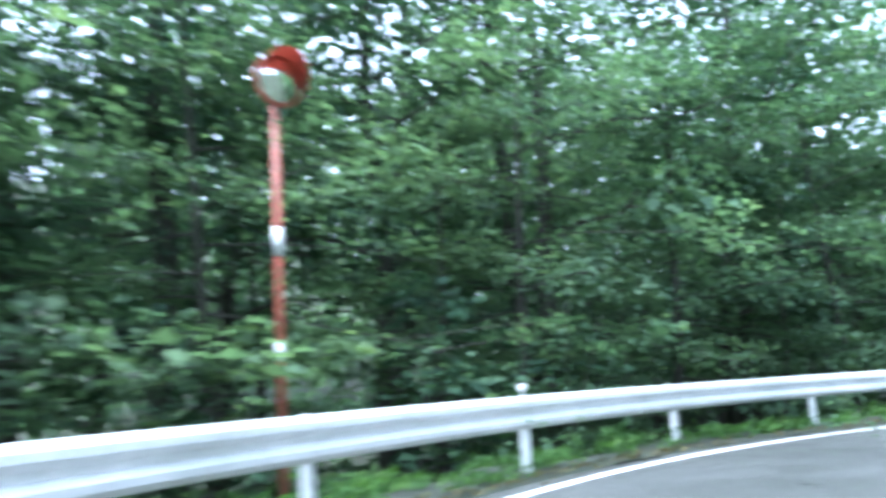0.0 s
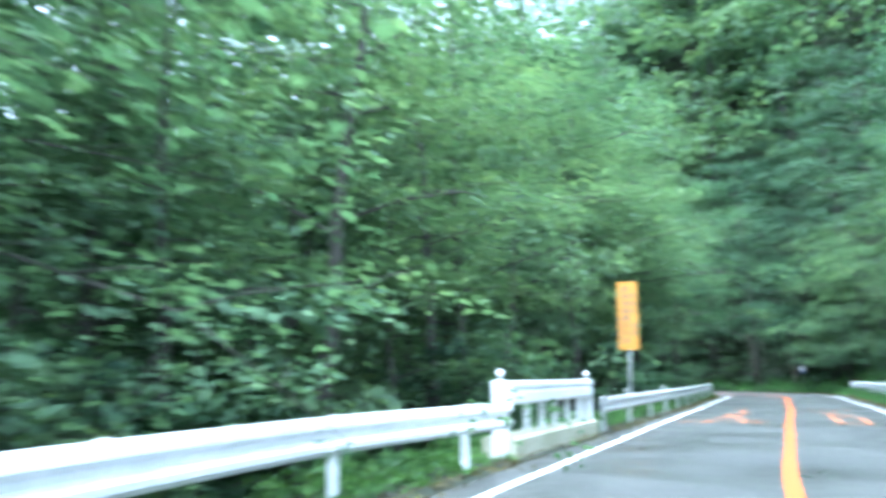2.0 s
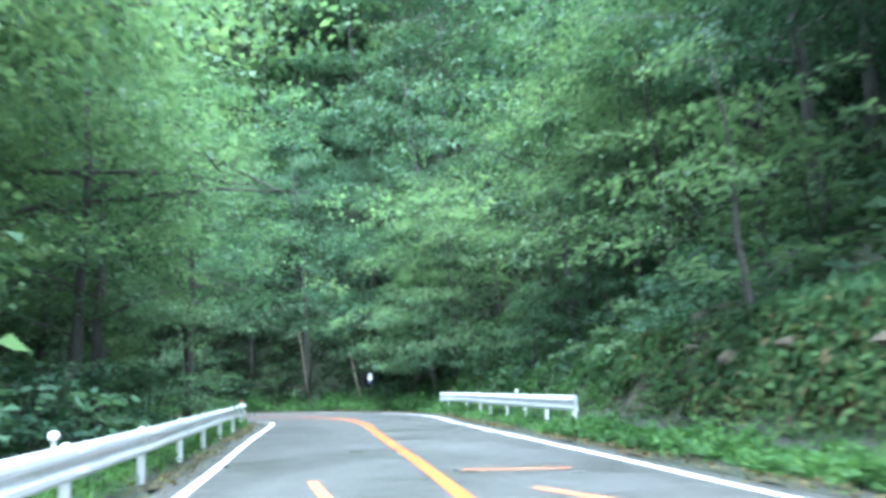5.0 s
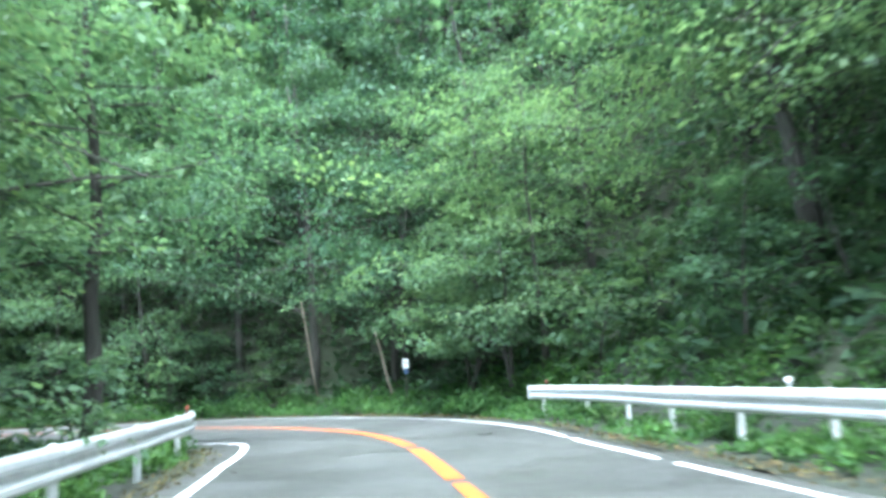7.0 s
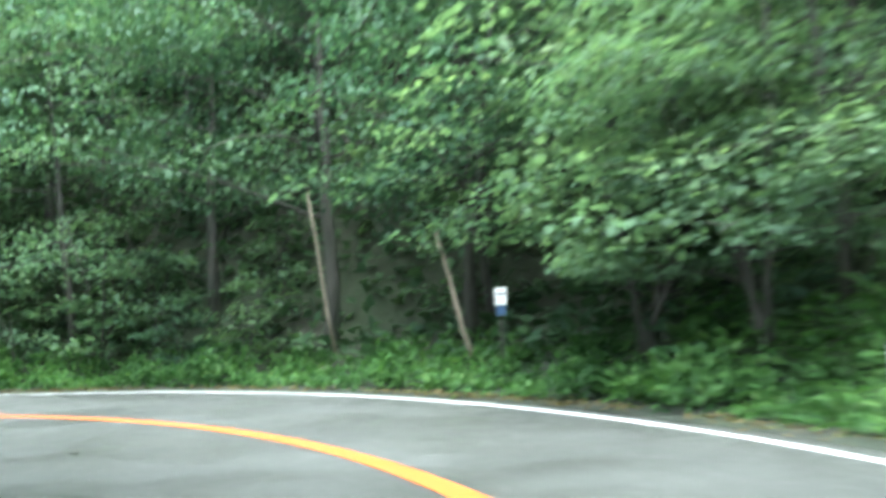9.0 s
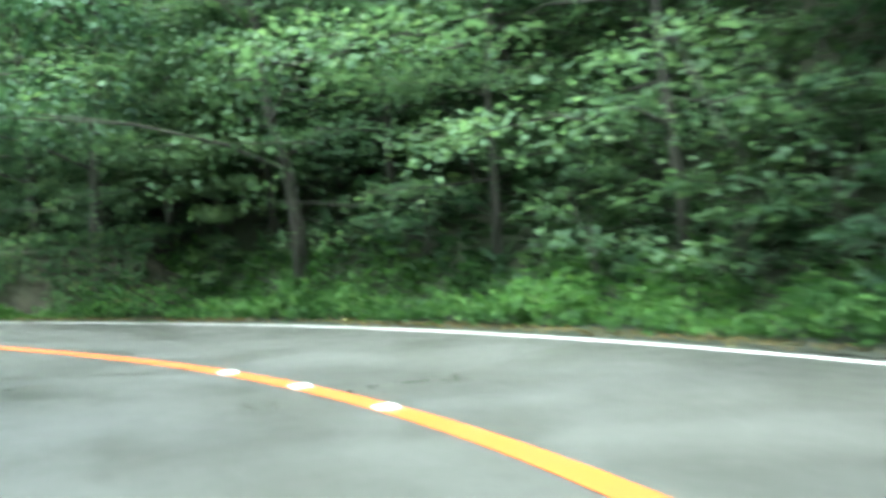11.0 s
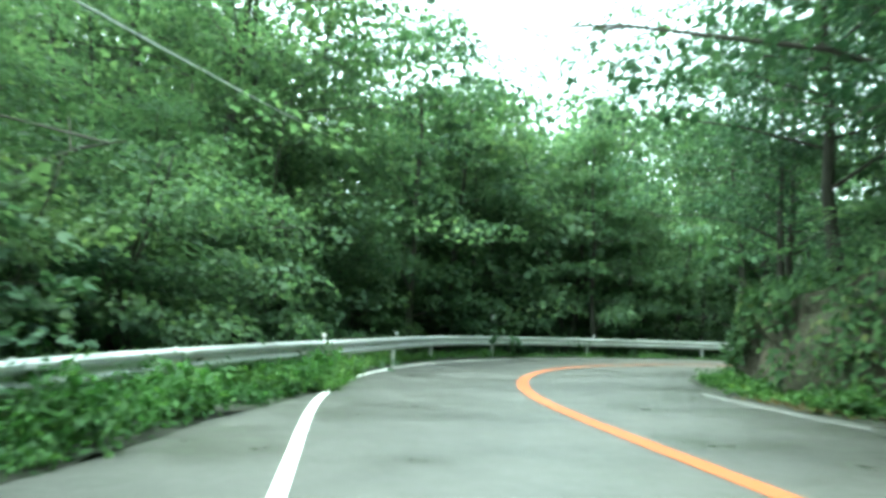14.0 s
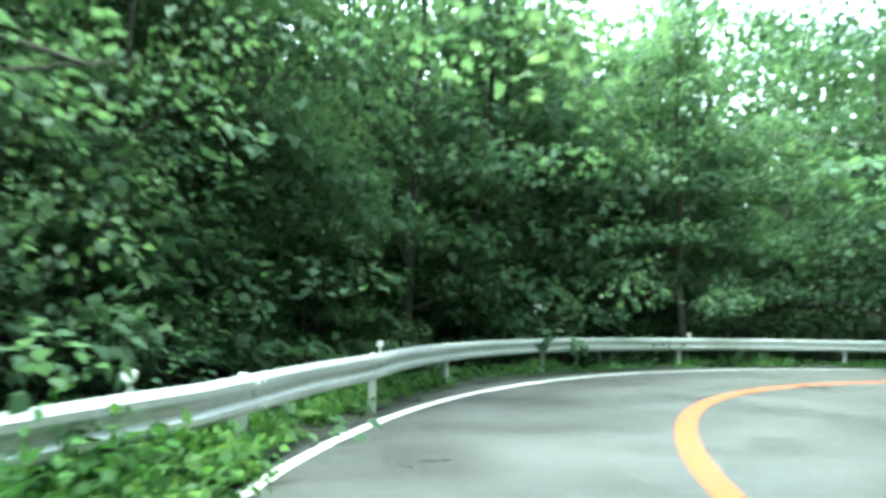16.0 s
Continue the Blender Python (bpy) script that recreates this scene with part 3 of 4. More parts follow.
# ---------- signs, mirror, delineator ----------
def warning_sign(s=46.13, d=4.68):
    p = at(s, d)
    thing = new("warning_sign")
    thing.matrix_world = Matrix.Translation(p) @ Matrix.Rotation(heading(s) + radians(4), 4, "Z")
    tagged(thing, "tall yellow warning board with faded characters on a grey post", "road sign")
    part("post", tube_bm([(0, 0, -0.4), (0, 0, 4.1)], [0.045, 0.045], 12), M_ZINC, thing, smooth=True)
    board = part("board", box_bm(0.62, 0.03, 2.2, (0, -0.07, 3.2), 0.012), M_YELLOW, thing)
    for z in (2.5, 3.2, 3.9):
        part("clamp", box_bm(0.16, 0.08, 0.05, (0, -0.02, z), 0.008), M_ZINC, thing)
    rng = random.Random(5)
    for k in range(8):
        z = 4.13 - k * 0.235
        for col, x in enumerate((-0.06, 0.17)):
            if col == 1 and k in (0, 4, 7):
                continue
            w = 0.2 if col == 0 else 0.13
            bm = bmesh.new()
            for j in range(3):
                box_bm(w * rng.uniform(0.7, 1.0), 0.004, 0.026, (x + rng.uniform(-0.01, 0.01), -0.0875, z - 0.062 * j), 0.0, bm)
            box_bm(0.028, 0.004, 0.17, (x + rng.uniform(-0.05, 0.05), -0.088, z - 0.06), 0.0, bm)
            if k % 2 == 0:
                box_bm(0.024, 0.004, 0.12, (x + 0.4 * w, -0.0885, z - 0.07), 0.0, bm)
            part("character_bars", bm, M_RED_INK if col == 0 and k in (5, 6) else M_DARK_INK, board)
    part("small_print_bar", box_bm(0.03, 0.004, 0.9, (-0.25, -0.0875, 2.75), 0.0), M_DARK_INK, board)


warning_sign()


def traffic_mirror():
    p = Vector((3.68, 16.54, 0))
    thing = new("traffic_mirror")
    base = float(land(np.array([p.x]), np.array([p.y]))[0])
    thing.matrix_world = Matrix.Translation((p.x, p.y, 0)) @ Matrix.Rotation(radians(5), 4, "Z")
    tagged(thing, "round orange-hooded convex traffic mirror on an orange post", "traffic mirror")
    part("post", tube_bm([(0, 0, base - 0.3), (0, 0, 4.9)], [0.045, 0.045], 12), M_ORANGE_POLE, thing, smooth=True)
    part("label_sleeve", tube_bm([(0, 0, 2.63), (0, 0, 2.97)], [0.051, 0.051], 12), M_STUD, thing, "white sticker wrapped round the post", smooth=True)
    part("label_sleeve", tube_bm([(0, 0, 1.43), (0, 0, 1.66)], [0.05, 0.05], 12), M_STUD, thing, smooth=True)
    bm = bmesh.new()
    rows = []
    for k in range(6):
        a = k / 5 * 0.5
        rows.append([bm.verts.new((0.29 * math.sin(a) / math.sin(0.5) * math.cos(t), -0.12 - 0.12 * (math.cos(a) - math.cos(0.5)) * 4, 4.7 + 0.29 * math.sin(a) / math.sin(0.5) * math.sin(t))) for t in [6.28318 * j / 28 for j in range(28)]] if k else [bm.verts.new((0, -0.12 - 0.12 * (1 - math.cos(0.5)) * 4, 4.7))])
    for j in range(28):
        bm.faces.new((rows[0][0], rows[1][j], rows[1][(j + 1) % 28]))
    for r0, r1 in zip(rows[1:], rows[2:]):
        for j in range(28):
            bm.faces.new((r0[j], r1[j], r1[(j + 1) % 28], r0[(j + 1) % 28]))
    part("mirror_face", bm, M_MIRROR, thing, smooth=True)
    part("back_shell", tube_bm([(0, -0.13, 4.7), (0, -0.09, 4.7), (0, -0.02, 4.7)], [0.32, 0.32, 0.2], 28), M_ORANGE_POLE, thing, smooth=True)
    bm = bmesh.new()
    arc = [radians(a) for a in range(-10, 191, 10)]
    front, back = [], []
    for a in arc:
        c, s_ = math.cos(a), math.sin(a)
        reach = 0.1 + 0.2 * max(0.0, s_)
        front.append(bm.verts.new((0.33 * c, -0.12 - reach, 4.7 + 0.33 * s_)))
        back.append(bm.verts.new((0.33 * c, -0.1, 4.7 + 0.33 * s_)))
    for k in range(len(arc) - 1):
        bm.faces.new((front[k], front[k + 1], back[k + 1], back[k]))
    bmesh.ops.solidify(bm, geom=bm.faces[:], thickness=0.012)
    part("hood", bm, M_ORANGE_POLE, thing)


traffic_mirror()


def delineator(s, d, h, width, tilt=0.0, face_turn=0.0):
    p = at(s, d)
    g = float(land(np.array([p.x]), np.array([p.y]))[0])
    thing = new("delineator")
    thing.matrix_world = Matrix.Translation((p.x, p.y, min(g, 0.4))) @ Matrix.Rotation(heading(s) + face_turn, 4, "Z") @ Matrix.Rotation(tilt, 4, "Y")
    tagged(thing, "white and blue plates on a thin dark post in grass", "delineator")
    part("post", tube_bm([(0, 0, -0.3), (0, 0, h)], [0.022, 0.022], 8), M_BARK, thing)
    part("plate", box_bm(width, 0.015, width * 1.5, (0, -0.03, h - width * 0.6), 0.005), M_STUD, thing)
    part("plate_bar", box_bm(width * 0.6, 0.004, width * 0.2, (0, -0.04, h - width * 0.4), 0.0), M_DARK_INK, thing)
    part("lower_plate", box_bm(width * 0.8, 0.012, width * 0.8, (0, -0.03, h - width * 1.85), 0.004), M_BLUE, thing, "faded blue lower plate")


delineator(83.5, -6.2, 1.85, 0.22, 0.0, radians(-30))
delineator(134.5, 7.0, 1.9, 0.2, 0.02, radians(30))


def overhead_cable():
    a, c = Vector((84.0, 20.5, 5.0)), Vector((105.0, 50.0, 9.4))
    pts_ = [a.lerp(c, k / 16) + Vector((0, 0, -0.35 * math.sin(math.pi * k / 16))) for k in range(17)]
    ob = part("overhead_cable", tube_bm(pts_, [0.02] * 17, 6), M_ZINC, smooth=True)
    tagged(ob, "thin pale cable strung between the valley trees", "cable")


overhead_cable()


def leaning_stem(x, y, z, top, r):
    base = Vector((x, y, z - 0.4))
    pts_ = [base, base.lerp(Vector(top), 0.35) + Vector((0.05, 0.03, 0)), base.lerp(Vector(top), 0.7), Vector(top)]
    ob = part("leaning_stem", tube_bm(pts_, [r, r * 0.9, r * 0.75, r * 0.5], 8), M_PALE_BARK, smooth=True)
    tagged(ob, "bare pale leaning tree stem at the edge of the wood", "tree stem")


leaning_stem(76.6, -11.4, 0.6, (77.3, -10.9, 3.2), 0.06)
leaning_stem(81.6, -10.2, 0.6, (81.0, -9.3, 4.6), 0.06)


def marker_post(s, d, h):
    p = at(s, d)
    thing = new("marker_post")
    thing.matrix_world = Matrix.Translation(p) @ Matrix.Rotation(heading(s), 4, "Z") @ Matrix.Rotation(radians(1.5), 4, "Y")
    tagged(thing, "slim marker post with a worn dark sleeve beside the guard rail", "marker post")
    part("post", tube_bm([(0, 0, -0.3), (0, 0, h - 0.06)], [0.02, 0.02], 10), M_OLD_CONCRETE, thing, smooth=True)
    part("sleeve", tube_bm([(0, 0, 0.62), (0, 0, h - 0.1)], [0.023, 0.023], 10), M_BARK, thing, "worn dark sleeve", smooth=True)
    part("cap", tube_bm([(0, 0, h - 0.1), (0, 0, h - 0.02), (0, 0, h)], [0.03, 0.03, 0.02], 10), M_STUD, thing, "pale cap", smooth=True)


marker_post(37.9, -4.22, 1.16)


def drain_block(s, d):
    thing = new("drain_block")
    thing.matrix_world = Matrix.Translation(at(s, d)) @ Matrix.Rotation(heading(s), 4, "Z")
    tagged(thing, "low weathered concrete drain block beside the asphalt", "drain")
    bm = box_bm(0.45, 1.5, 0.28, (0, 0, 0.03), 0.02)
    part("block", bm, M_OLD_CONCRETE, thing)
    part("lid", box_bm(0.36, 0.7, 0.03, (0, 0.1, 0.182), 0.008), M_OLD_CONCRETE, thing)
    part("reflector", box_bm(0.12, 0.02, 0.05, (-0.05, -0.76, 0.1), 0.004), M_YELLOW, thing, "small yellow reflector")


drain_block(36.9, -4.3)

# ---------- foliage ----------
def unit(v):
    return v / np.maximum(np.linalg.norm(v, axis=-1, keepdims=True), 1e-9)


def leaf_mesh(name, pos, nrm, way, length, width):
    """One mesh of pointed leaves, four corners each, folded a little along the middle."""
    n = len(pos)
    way = unit(way - (way * nrm).sum(-1, keepdims=True) * nrm)
    across = np.cross(nrm, way)
    L, Wd = np.reshape(length, (-1, 1)), np.reshape(width, (-1, 1))
    v = np.stack([pos, pos + way * L * 0.4 + across * Wd + nrm * Wd * 0.35, pos + way * L, pos + way * L * 0.4 - across * Wd + nrm * Wd * 0.35], 1).reshape(-1, 3)
    me = bpy.data.meshes.new(name)
    me.vertices.add(4 * n)
    me.vertices.foreach_set("co", v.ravel().astype(np.float32))
    me.loops.add(4 * n)
    me.loops.foreach_set("vertex_index", np.arange(4 * n, dtype=np.int32))
    me.polygons.add(n)
    me.polygons.foreach_set("loop_start", np.arange(0, 4 * n, 4, dtype=np.int32))
    me.update(calc_edges=True)
    return me


def sprays(centres, outward, rng, per, radius, leaf, tilt=0.34):
    """Flat drooping sprays of leaves round each centre."""
    c = np.repeat(centres, per, 0)
    o = np.repeat(outward, per, 0)
    n = len(c)
    up = unit(np.array([0, 0, 1.0]) + o * 0.25 + rng.normal(0, 0.16, (len(centres), 3)).repeat(per, 0))
    a = unit(np.cross(up, np.array([0.3, 1, 0.1])))
    b = np.cross(up, a)
    ang, rr = rng.uniform(0, 6.283, n), np.sqrt(rng.uniform(0, 1, n)) * radius * rng.uniform(0.6, 1.25, len(centres)).repeat(per)
    flat = a * (np.cos(ang) * rr)[:, None] + b * (np.sin(ang) * rr)[:, None]
    pos = c + flat + up * rng.normal(0, 0.11 * radius, n)[:, None]
    pos[:, 2] -= 0.22 * rr ** 2 / radius
    nrm = unit(up + rng.normal(0, tilt, (n, 3)))
    way = unit(flat + o * 0.4 + rng.normal(0, 0.35 * radius, (n, 3)) + np.array([0, 0, -0.15]))
    size = leaf * rng.uniform(0.6, 1.3, n)
    return pos, nrm, way, size


def domes(centres, outward, rng, per, radius, leaf):
    """Rounded clumps: leaves laid like shingles over the upper side of a low dome round each centre."""
    m = len(centres)
    c = np.repeat(centres, per, 0)
    n = len(c)
    z = rng.uniform(-0.25, 1.0, n)
    a = rng.uniform(0, 6.283, n)
    flat = np.sqrt(1 - z * z)
    ray = np.stack([np.cos(a) * flat, np.sin(a) * flat, z], -1)
    r = (radius * rng.uniform(0.65, 1.25, m)).repeat(per) * rng.uniform(0.75, 1.08, n)
    squash = np.stack([rng.uniform(0.8, 1.25, m), rng.uniform(0.8, 1.25, m), rng.uniform(0.45, 0.75, m)], -1).repeat(per, 0)
    pos = c + ray * r[:, None] * squash + rng.normal(0, 0.06 * radius, (n, 3))
    nrm = unit(ray * 0.8 + np.array([0, 0, 0.6]) + rng.normal(0, 0.28, (n, 3)))
    way = unit(ray * np.array([1, 1, 0.1]) + np.array([0, 0, -0.45]) + np.repeat(outward, per, 0) * 0.25 + rng.normal(0, 0.3, (n, 3)))
    return pos, nrm, way, leaf * rng.uniform(0.6, 1.3, n)


def make_tree(name, label, seed, height, spread, base, limbs, per_limb, per_spray, radius, leaf, leaf_mat, group, stems=1, lean=0.05, girth=0.012, twigs=True, droop=0.0, dome=False):
    rng = np.random.default_rng(seed)
    thing = new(name)
    tagged(thing, label, "tree" if height > 4 else "shrub", group)
    bm = bmesh.new()
    centres, outs = [], []
    for st in range(stems):
        a0 = rng.uniform(0, 6.283)
        lean_v = np.array([math.cos(a0), math.sin(a0)]) * (lean + (0.22 if stems > 1 else 0.0)) * height
        hgt = height * rng.uniform(0.85, 1.0)
        ts = np.linspace(0, 1, 9)
        wob = rng.normal(0, 0.012 * height, (9, 2)).cumsum(0) * 0.6
        wob[0] = 0
        line = [Vector((lean_v[0] * t ** 1.3 + w[0], lean_v[1] * t ** 1.3 + w[1], hgt * t - (0.6 if t == 0 else 0))) for t, w in zip(ts, wob)]
        r0 = girth * height / (stems ** 0.5)
        tube_bm(line, [r0 * (1.25 - 1.15 * t ** 0.8) + 0.008 for t in ts], 7 if twigs else 5, bm)
        m = max(3, limbs // stems)
        for k in range(m):
            t = base + (0.97 - base) * (k + rng.uniform(0, 0.8)) / m
            f = t * 8
            i = min(int(f), 7)
            p = line[i].lerp(line[i + 1], f - i)
            az = a0 + k * 2.4 + rng.normal(0, 0.35)
            shape = math.sin(math.pi * min(1.0, (0.25 + 0.75 * (t - base) / (1 - base))) ** 0.9) ** 0.6
            reach = spread * (0.3 + 0.7 * shape) * rng.uniform(0.6, 1.15)
            rise = rng.uniform(0.1, 0.5) + 0.35 * max(0.0, t - 0.7) - droop * (1.0 - t)
            out = np.array([math.cos(az), math.sin(az), 0.0])
            pts_ = []
            for q in (0, 0.35, 0.7, 1.0):
                pts_.append(p + Vector((out[0] * reach * q, out[1] * reach * q, reach * (rise * q - 0.18 * q * q))) + Vector(rng.normal(0, 0.05 * reach * q, 3)))
            rl = max(0.012, r0 * 0.42 * (1.1 - t))
            tube_bm(pts_, [rl, rl * 0.7, rl * 0.45, rl * 0.15], 4 if twigs else 3, bm, False)
            for j in range(per_limb):
                q = 0.25 + 0.78 * (j + rng.uniform(0, 1)) / per_limb
                i2 = min(int(q * 2.99), 2)
                c = pts_[i2].lerp(pts_[i2 + 1], min(1.0, q * 3 - i2))
                side = rng.normal(0, 0.2 * reach * (0.4 + q), 3) * np.array([1, 1, 0.2])
                e = c + Vector(side)
                if twigs and j % 3 == 0:
                    tube_bm([c, c.lerp(e, 0.6) + Vector((0, 0, 0.04)), e], [rl * 0.35, rl * 0.25, 0.006], 3, bm, False)
                centres.append(e)
                outs.append(out)
    part("trunk", bm, M_BARK, thing, "grey-brown trunk with forking limbs", smooth=True)
    pos, nrm, way, size = (domes if dome else sprays)(np.array(centres), np.array(outs), rng, per_spray, radius, leaf)
    me = leaf_mesh("crown", pos, nrm, way, size, size * (0.42 if dome else 0.34))
    me.materials.append(leaf_mat)
    crown = new("crown", me)
    crown.parent = thing
    return thing


PROTO = {
    "broad": [make_tree("broadleaf_tree", "broadleaf tree with layered bright green sprays of leaves", 11 + k, 12.0 + k, 4.4, 0.14, 15, 11, 40, 0.9, 0.19, M_LEAF, "roadside trees") for k in range(2)],
    "high": [make_tree("overhanging_tree", "broadleaf tree whose layered boughs reach over the road", 21 + k, 13.0 + k, 5.0, 0.26, 15, 12, 44, 0.95, 0.16, M_LEAF, "overhanging trees") for k in range(2)],
    "over": [make_tree("spreading_tree", "wide tree leaning its boughs over the road bend, leaves coloured darker for shade", 25 + k, 13.0, 6.4, 0.24, 20, 7, 84, 1.0, 0.148, M_LEAF_SHADED, "overhanging trees", dome=True) for k in range(2)],
    "tall": [make_tree("tall_tree", "tall forest tree with a green crown coloured darker for shade", 31 + k, 17.0 + k, 5.0, 0.2, 18, 5, 48, 1.15, 0.25, M_LEAF_SHADED, "forest trees", dome=True) for k in range(2)],
    "open": [make_tree("slender_tree", "slender forking tree with a thin airy crown", 51 + k, 13.0 + k, 5.0, 0.32, 22, 7, 40, 0.95, 0.2, M_LEAF, "valley trees", stems=2, girth=0.014) for k in range(2)],
    "far": [make_tree("hillside_tree", "tree on the wooded hillside in full summer leaf", 71 + k, 14.0 + k, 5.0, 0.06, 16, 4, 40, 1.6, 0.44, M_LEAF_FAR, "hillside trees", twigs=False, dome=True) for k in range(3)],
    "mass": [make_tree("valley_tree", "dense leafy tree standing on the valley slope", 61 + k, 12.5 + k, 4.6, 0.07, 15, 4, 50, 1.15, 0.335, M_LEAF if k else M_LEAF_FAR, "valley trees", twigs=False, dome=True) for k in range(2)],
    "fringe": [make_tree("fine_leaved_tree", "small-leaved tree with fresh bright green boughs over the rail", 141, 14.0, 5.6, 0.16, 16, 12, 62, 0.95, 0.125, M_LEAF, "overhanging trees")],
    "edge": [make_tree("wood_edge_tree", "broadleaf tree with low layered boughs at the wood's edge", 161 + k, 12.0 + k, 4.8, 0.19, 22, 12, 37, 1.0, 0.165, M_LEAF, "trees at the wood's edge", girth=0.009, droop=0.36) for k in range(2)],
    "bend": [make_tree("roadside_tree", "tall leafy tree with layered boughs behind the guard rail", 131 + k, 16.0 + k, 5.2, 0.1, 19, 5, 64, 1.05, 0.225, M_LEAF, "trees round the bends", girth=0.01, dome=True) for k in range(2)],
    "bush": [make_tree("leafy_bush", "light green bushy young tree with several leaning stems", 181, 5.0, 2.5, 0.22, 24, 5, 50, 0.62, 0.125, M_LEAF, "wood edge saplings", stems=3, girth=0.02, dome=True)],
    "shrub": [make_tree("shrub", "leafy green shrub growing on the slope", 91 + k, 2.7 + 0.4 * k, 1.6, 0.06, 10, 4, 17, 0.5, 0.2, M_LEAF_SHADED if k == 1 else M_LEAF, "undergrowth shrubs", stems=2, twigs=False) for k in range(3)],
    "sapling": [make_tree("sapling", "young tree with pale green leaves at the wood's edge", 111 + k, 5.6 + k, 2.3, 0.08, 10, 8, 27, 0.62, 0.15, M_LEAF, "wood edge saplings") for k in range(2)],
}
CLEAR = {"bush": 2.0, "edge": 2.6, "over": 2.0, "broad": 5.0, "high": 3.2, "tall": 2.2, "open": 3.0, "far": 5.0, "mass": 5.0, "bend": 4.2, "fringe": 4.0, "shrub": 2.4, "sapling": 3.3}
SIZE = {"broad": 0.8, "high": 1.0, "over": 1.08, "tall": 1.0, "open": 0.9, "far": 1.12, "mass": 0.88, "fringe": 1.1, "edge": 0.93, "bend": 1.15, "bush": 1.0, "shrub": 1.0, "sapling": 1.2}
USED = set()
TAKEN = []
prng = random.Random(77)


def plant(kind, x, y, scale=1.0, turn=None, z=None, lean=0.0):
    # kept clear round the sign and the mirror
    if (29 < x < 42 and 6.5 < y < 12.8) or (-0.9 < x < 7.0 and 9 < y < 19 and kind != "shrub") or (x < 9 and y < 20 and kind == "high"):
        return
    s_, d_ = nearest(np.array([x]), np.array([y]))
    gap = float(d_[0] - edge_left(s_[0])) if d_[0] > 0 else float(-d_[0] - edge_right(s_[0]))
    if gap < 1.8 and kind != "shrub":
        p = at(float(s_[0]), float(d_[0]) + math.copysign(2.2 - gap, d_[0]))
        x, y = p.x, p.y
    protos = PROTO[kind]
    i = prng.randrange(len(protos))
    ob = protos[i]
    if z is None:
        z = float(land(np.array([x]), np.array([y]))[0])
    turn = prng.uniform(0, 360) if turn is None else turn
    scale *= SIZE[kind]
    m = pose(x, y, z, prng.uniform(-3, 3), lean + prng.uniform(-3, 3), turn) @ Matrix.Diagonal((scale, scale, scale * prng.uniform(0.9, 1.12), 1))
    if (kind, i) in USED:
        copy_thing(ob, m @ Matrix.Diagonal((1 / ob.scale.x, 1 / ob.scale.y, 1 / ob.scale.z, 1)))
    else:
        USED.add((kind, i))
        ob.matrix_world = m
    TAKEN.append((x, y))


def scatter(count, s_range, d_range, gap, kinds, scale=(0.8, 1.2), seed=1, tries=60, clear=0.0):
    """Plants by distance along the road and beside it, keeping them apart and off the road."""
    r = random.Random(seed)
    done = 0
    for _ in range(count * tries):
        if done >= count:
            break
        s, d = r.uniform(*s_range), r.uniform(*d_range)
        kind, size = r.choice(kinds), r.uniform(*scale)
        p = at(s, d)
        if p.x < -5 or (p.x < 26 and p.y < 4.5) or (p.y < -32 and p.x < 62):
            continue
        s1, d1 = nearest(np.array([p.x]), np.array([p.y]))
        e = float(d1[0] - edge_left(s1[0])) if d1[0] > 0 else float(-d1[0] - edge_right(s1[0]))
        if e < max(clear, CLEAR[kind] * size) or abs(abs(d1[0]) - abs(d)) > 0.6 * abs(d):
            continue
        if float(land(np.array([p.x]), np.array([p.y]))[0]) > 44:
            continue
        if any((p.x - x) ** 2 + (p.y - y) ** 2 < gap * gap for x, y in TAKEN):
            continue
        plant(kind, p.x, p.y, size)
        done += 1
    return done


# single trees that stand out
for kind, x, y, sc in (("bush", 69.6, -10.6, 1.05), ("bush", 72.4, -12.2, 0.95), ("edge", 62.8, 4.4, 0.92), ("tall", 66.5, 3.2, 0.95), ("high", 70.5, 5.5, 1.0), ("tall", 58.2, -12.0, 0.85), ("sapling", 75.7, -14.2, 1.3), ("sapling", 78.5, -13.0, 1.2),
                       ("broad", 73.0, -13.6, 0.66), ("sapling", -1.5, 18.0, 1.2), ("sapling", 0.2, 20.5, 1.3), ("sapling", -3.5, 16.5, 1.1), ("sapling", 99.5, 8.5, 1.2), ("sapling", 101.0, 11.5, 1.2), ("sapling", 102.5, 15.5, 1.2), ("fringe", 64.0, 5.4, 1.0), ("fringe", 84.0, 27.5, 0.95), ("fringe", 91.0, 35.0, 1.1), ("fringe", 86.5, 32.0, 1.0), ("bend", 66.5, 8.0, 1.1), ("bend", 70.0, 8.5, 1.3), ("bend", 75.5, 8.0, 1.3), ("bend", 66.0, 11.5, 1.4), ("open", 97.0, 38.5, 0.85), ("open", 108.5, 41.0, 0.9), ("tall", 98.0, 14.5, 0.75), ("tall", 99.5, 18.6, 0.7),
                       ("high", 102.0, 19.5, 0.95), ("over", 94.7, 10.6, 1.05), ("over", 95.4, 14.0, 1.1), ("over", 96.6, 17.4, 1.25), ("over", 100.6, 22.0, 0.9), ("over", 92.0, 4.5, 1.0),
                       ("open", 88.0, 35.5, 0.95), ("open", 91.5, 38.5, 1.0), ("open", 94.5, 36.0, 0.75)):
    plant(kind, x, y, sc)
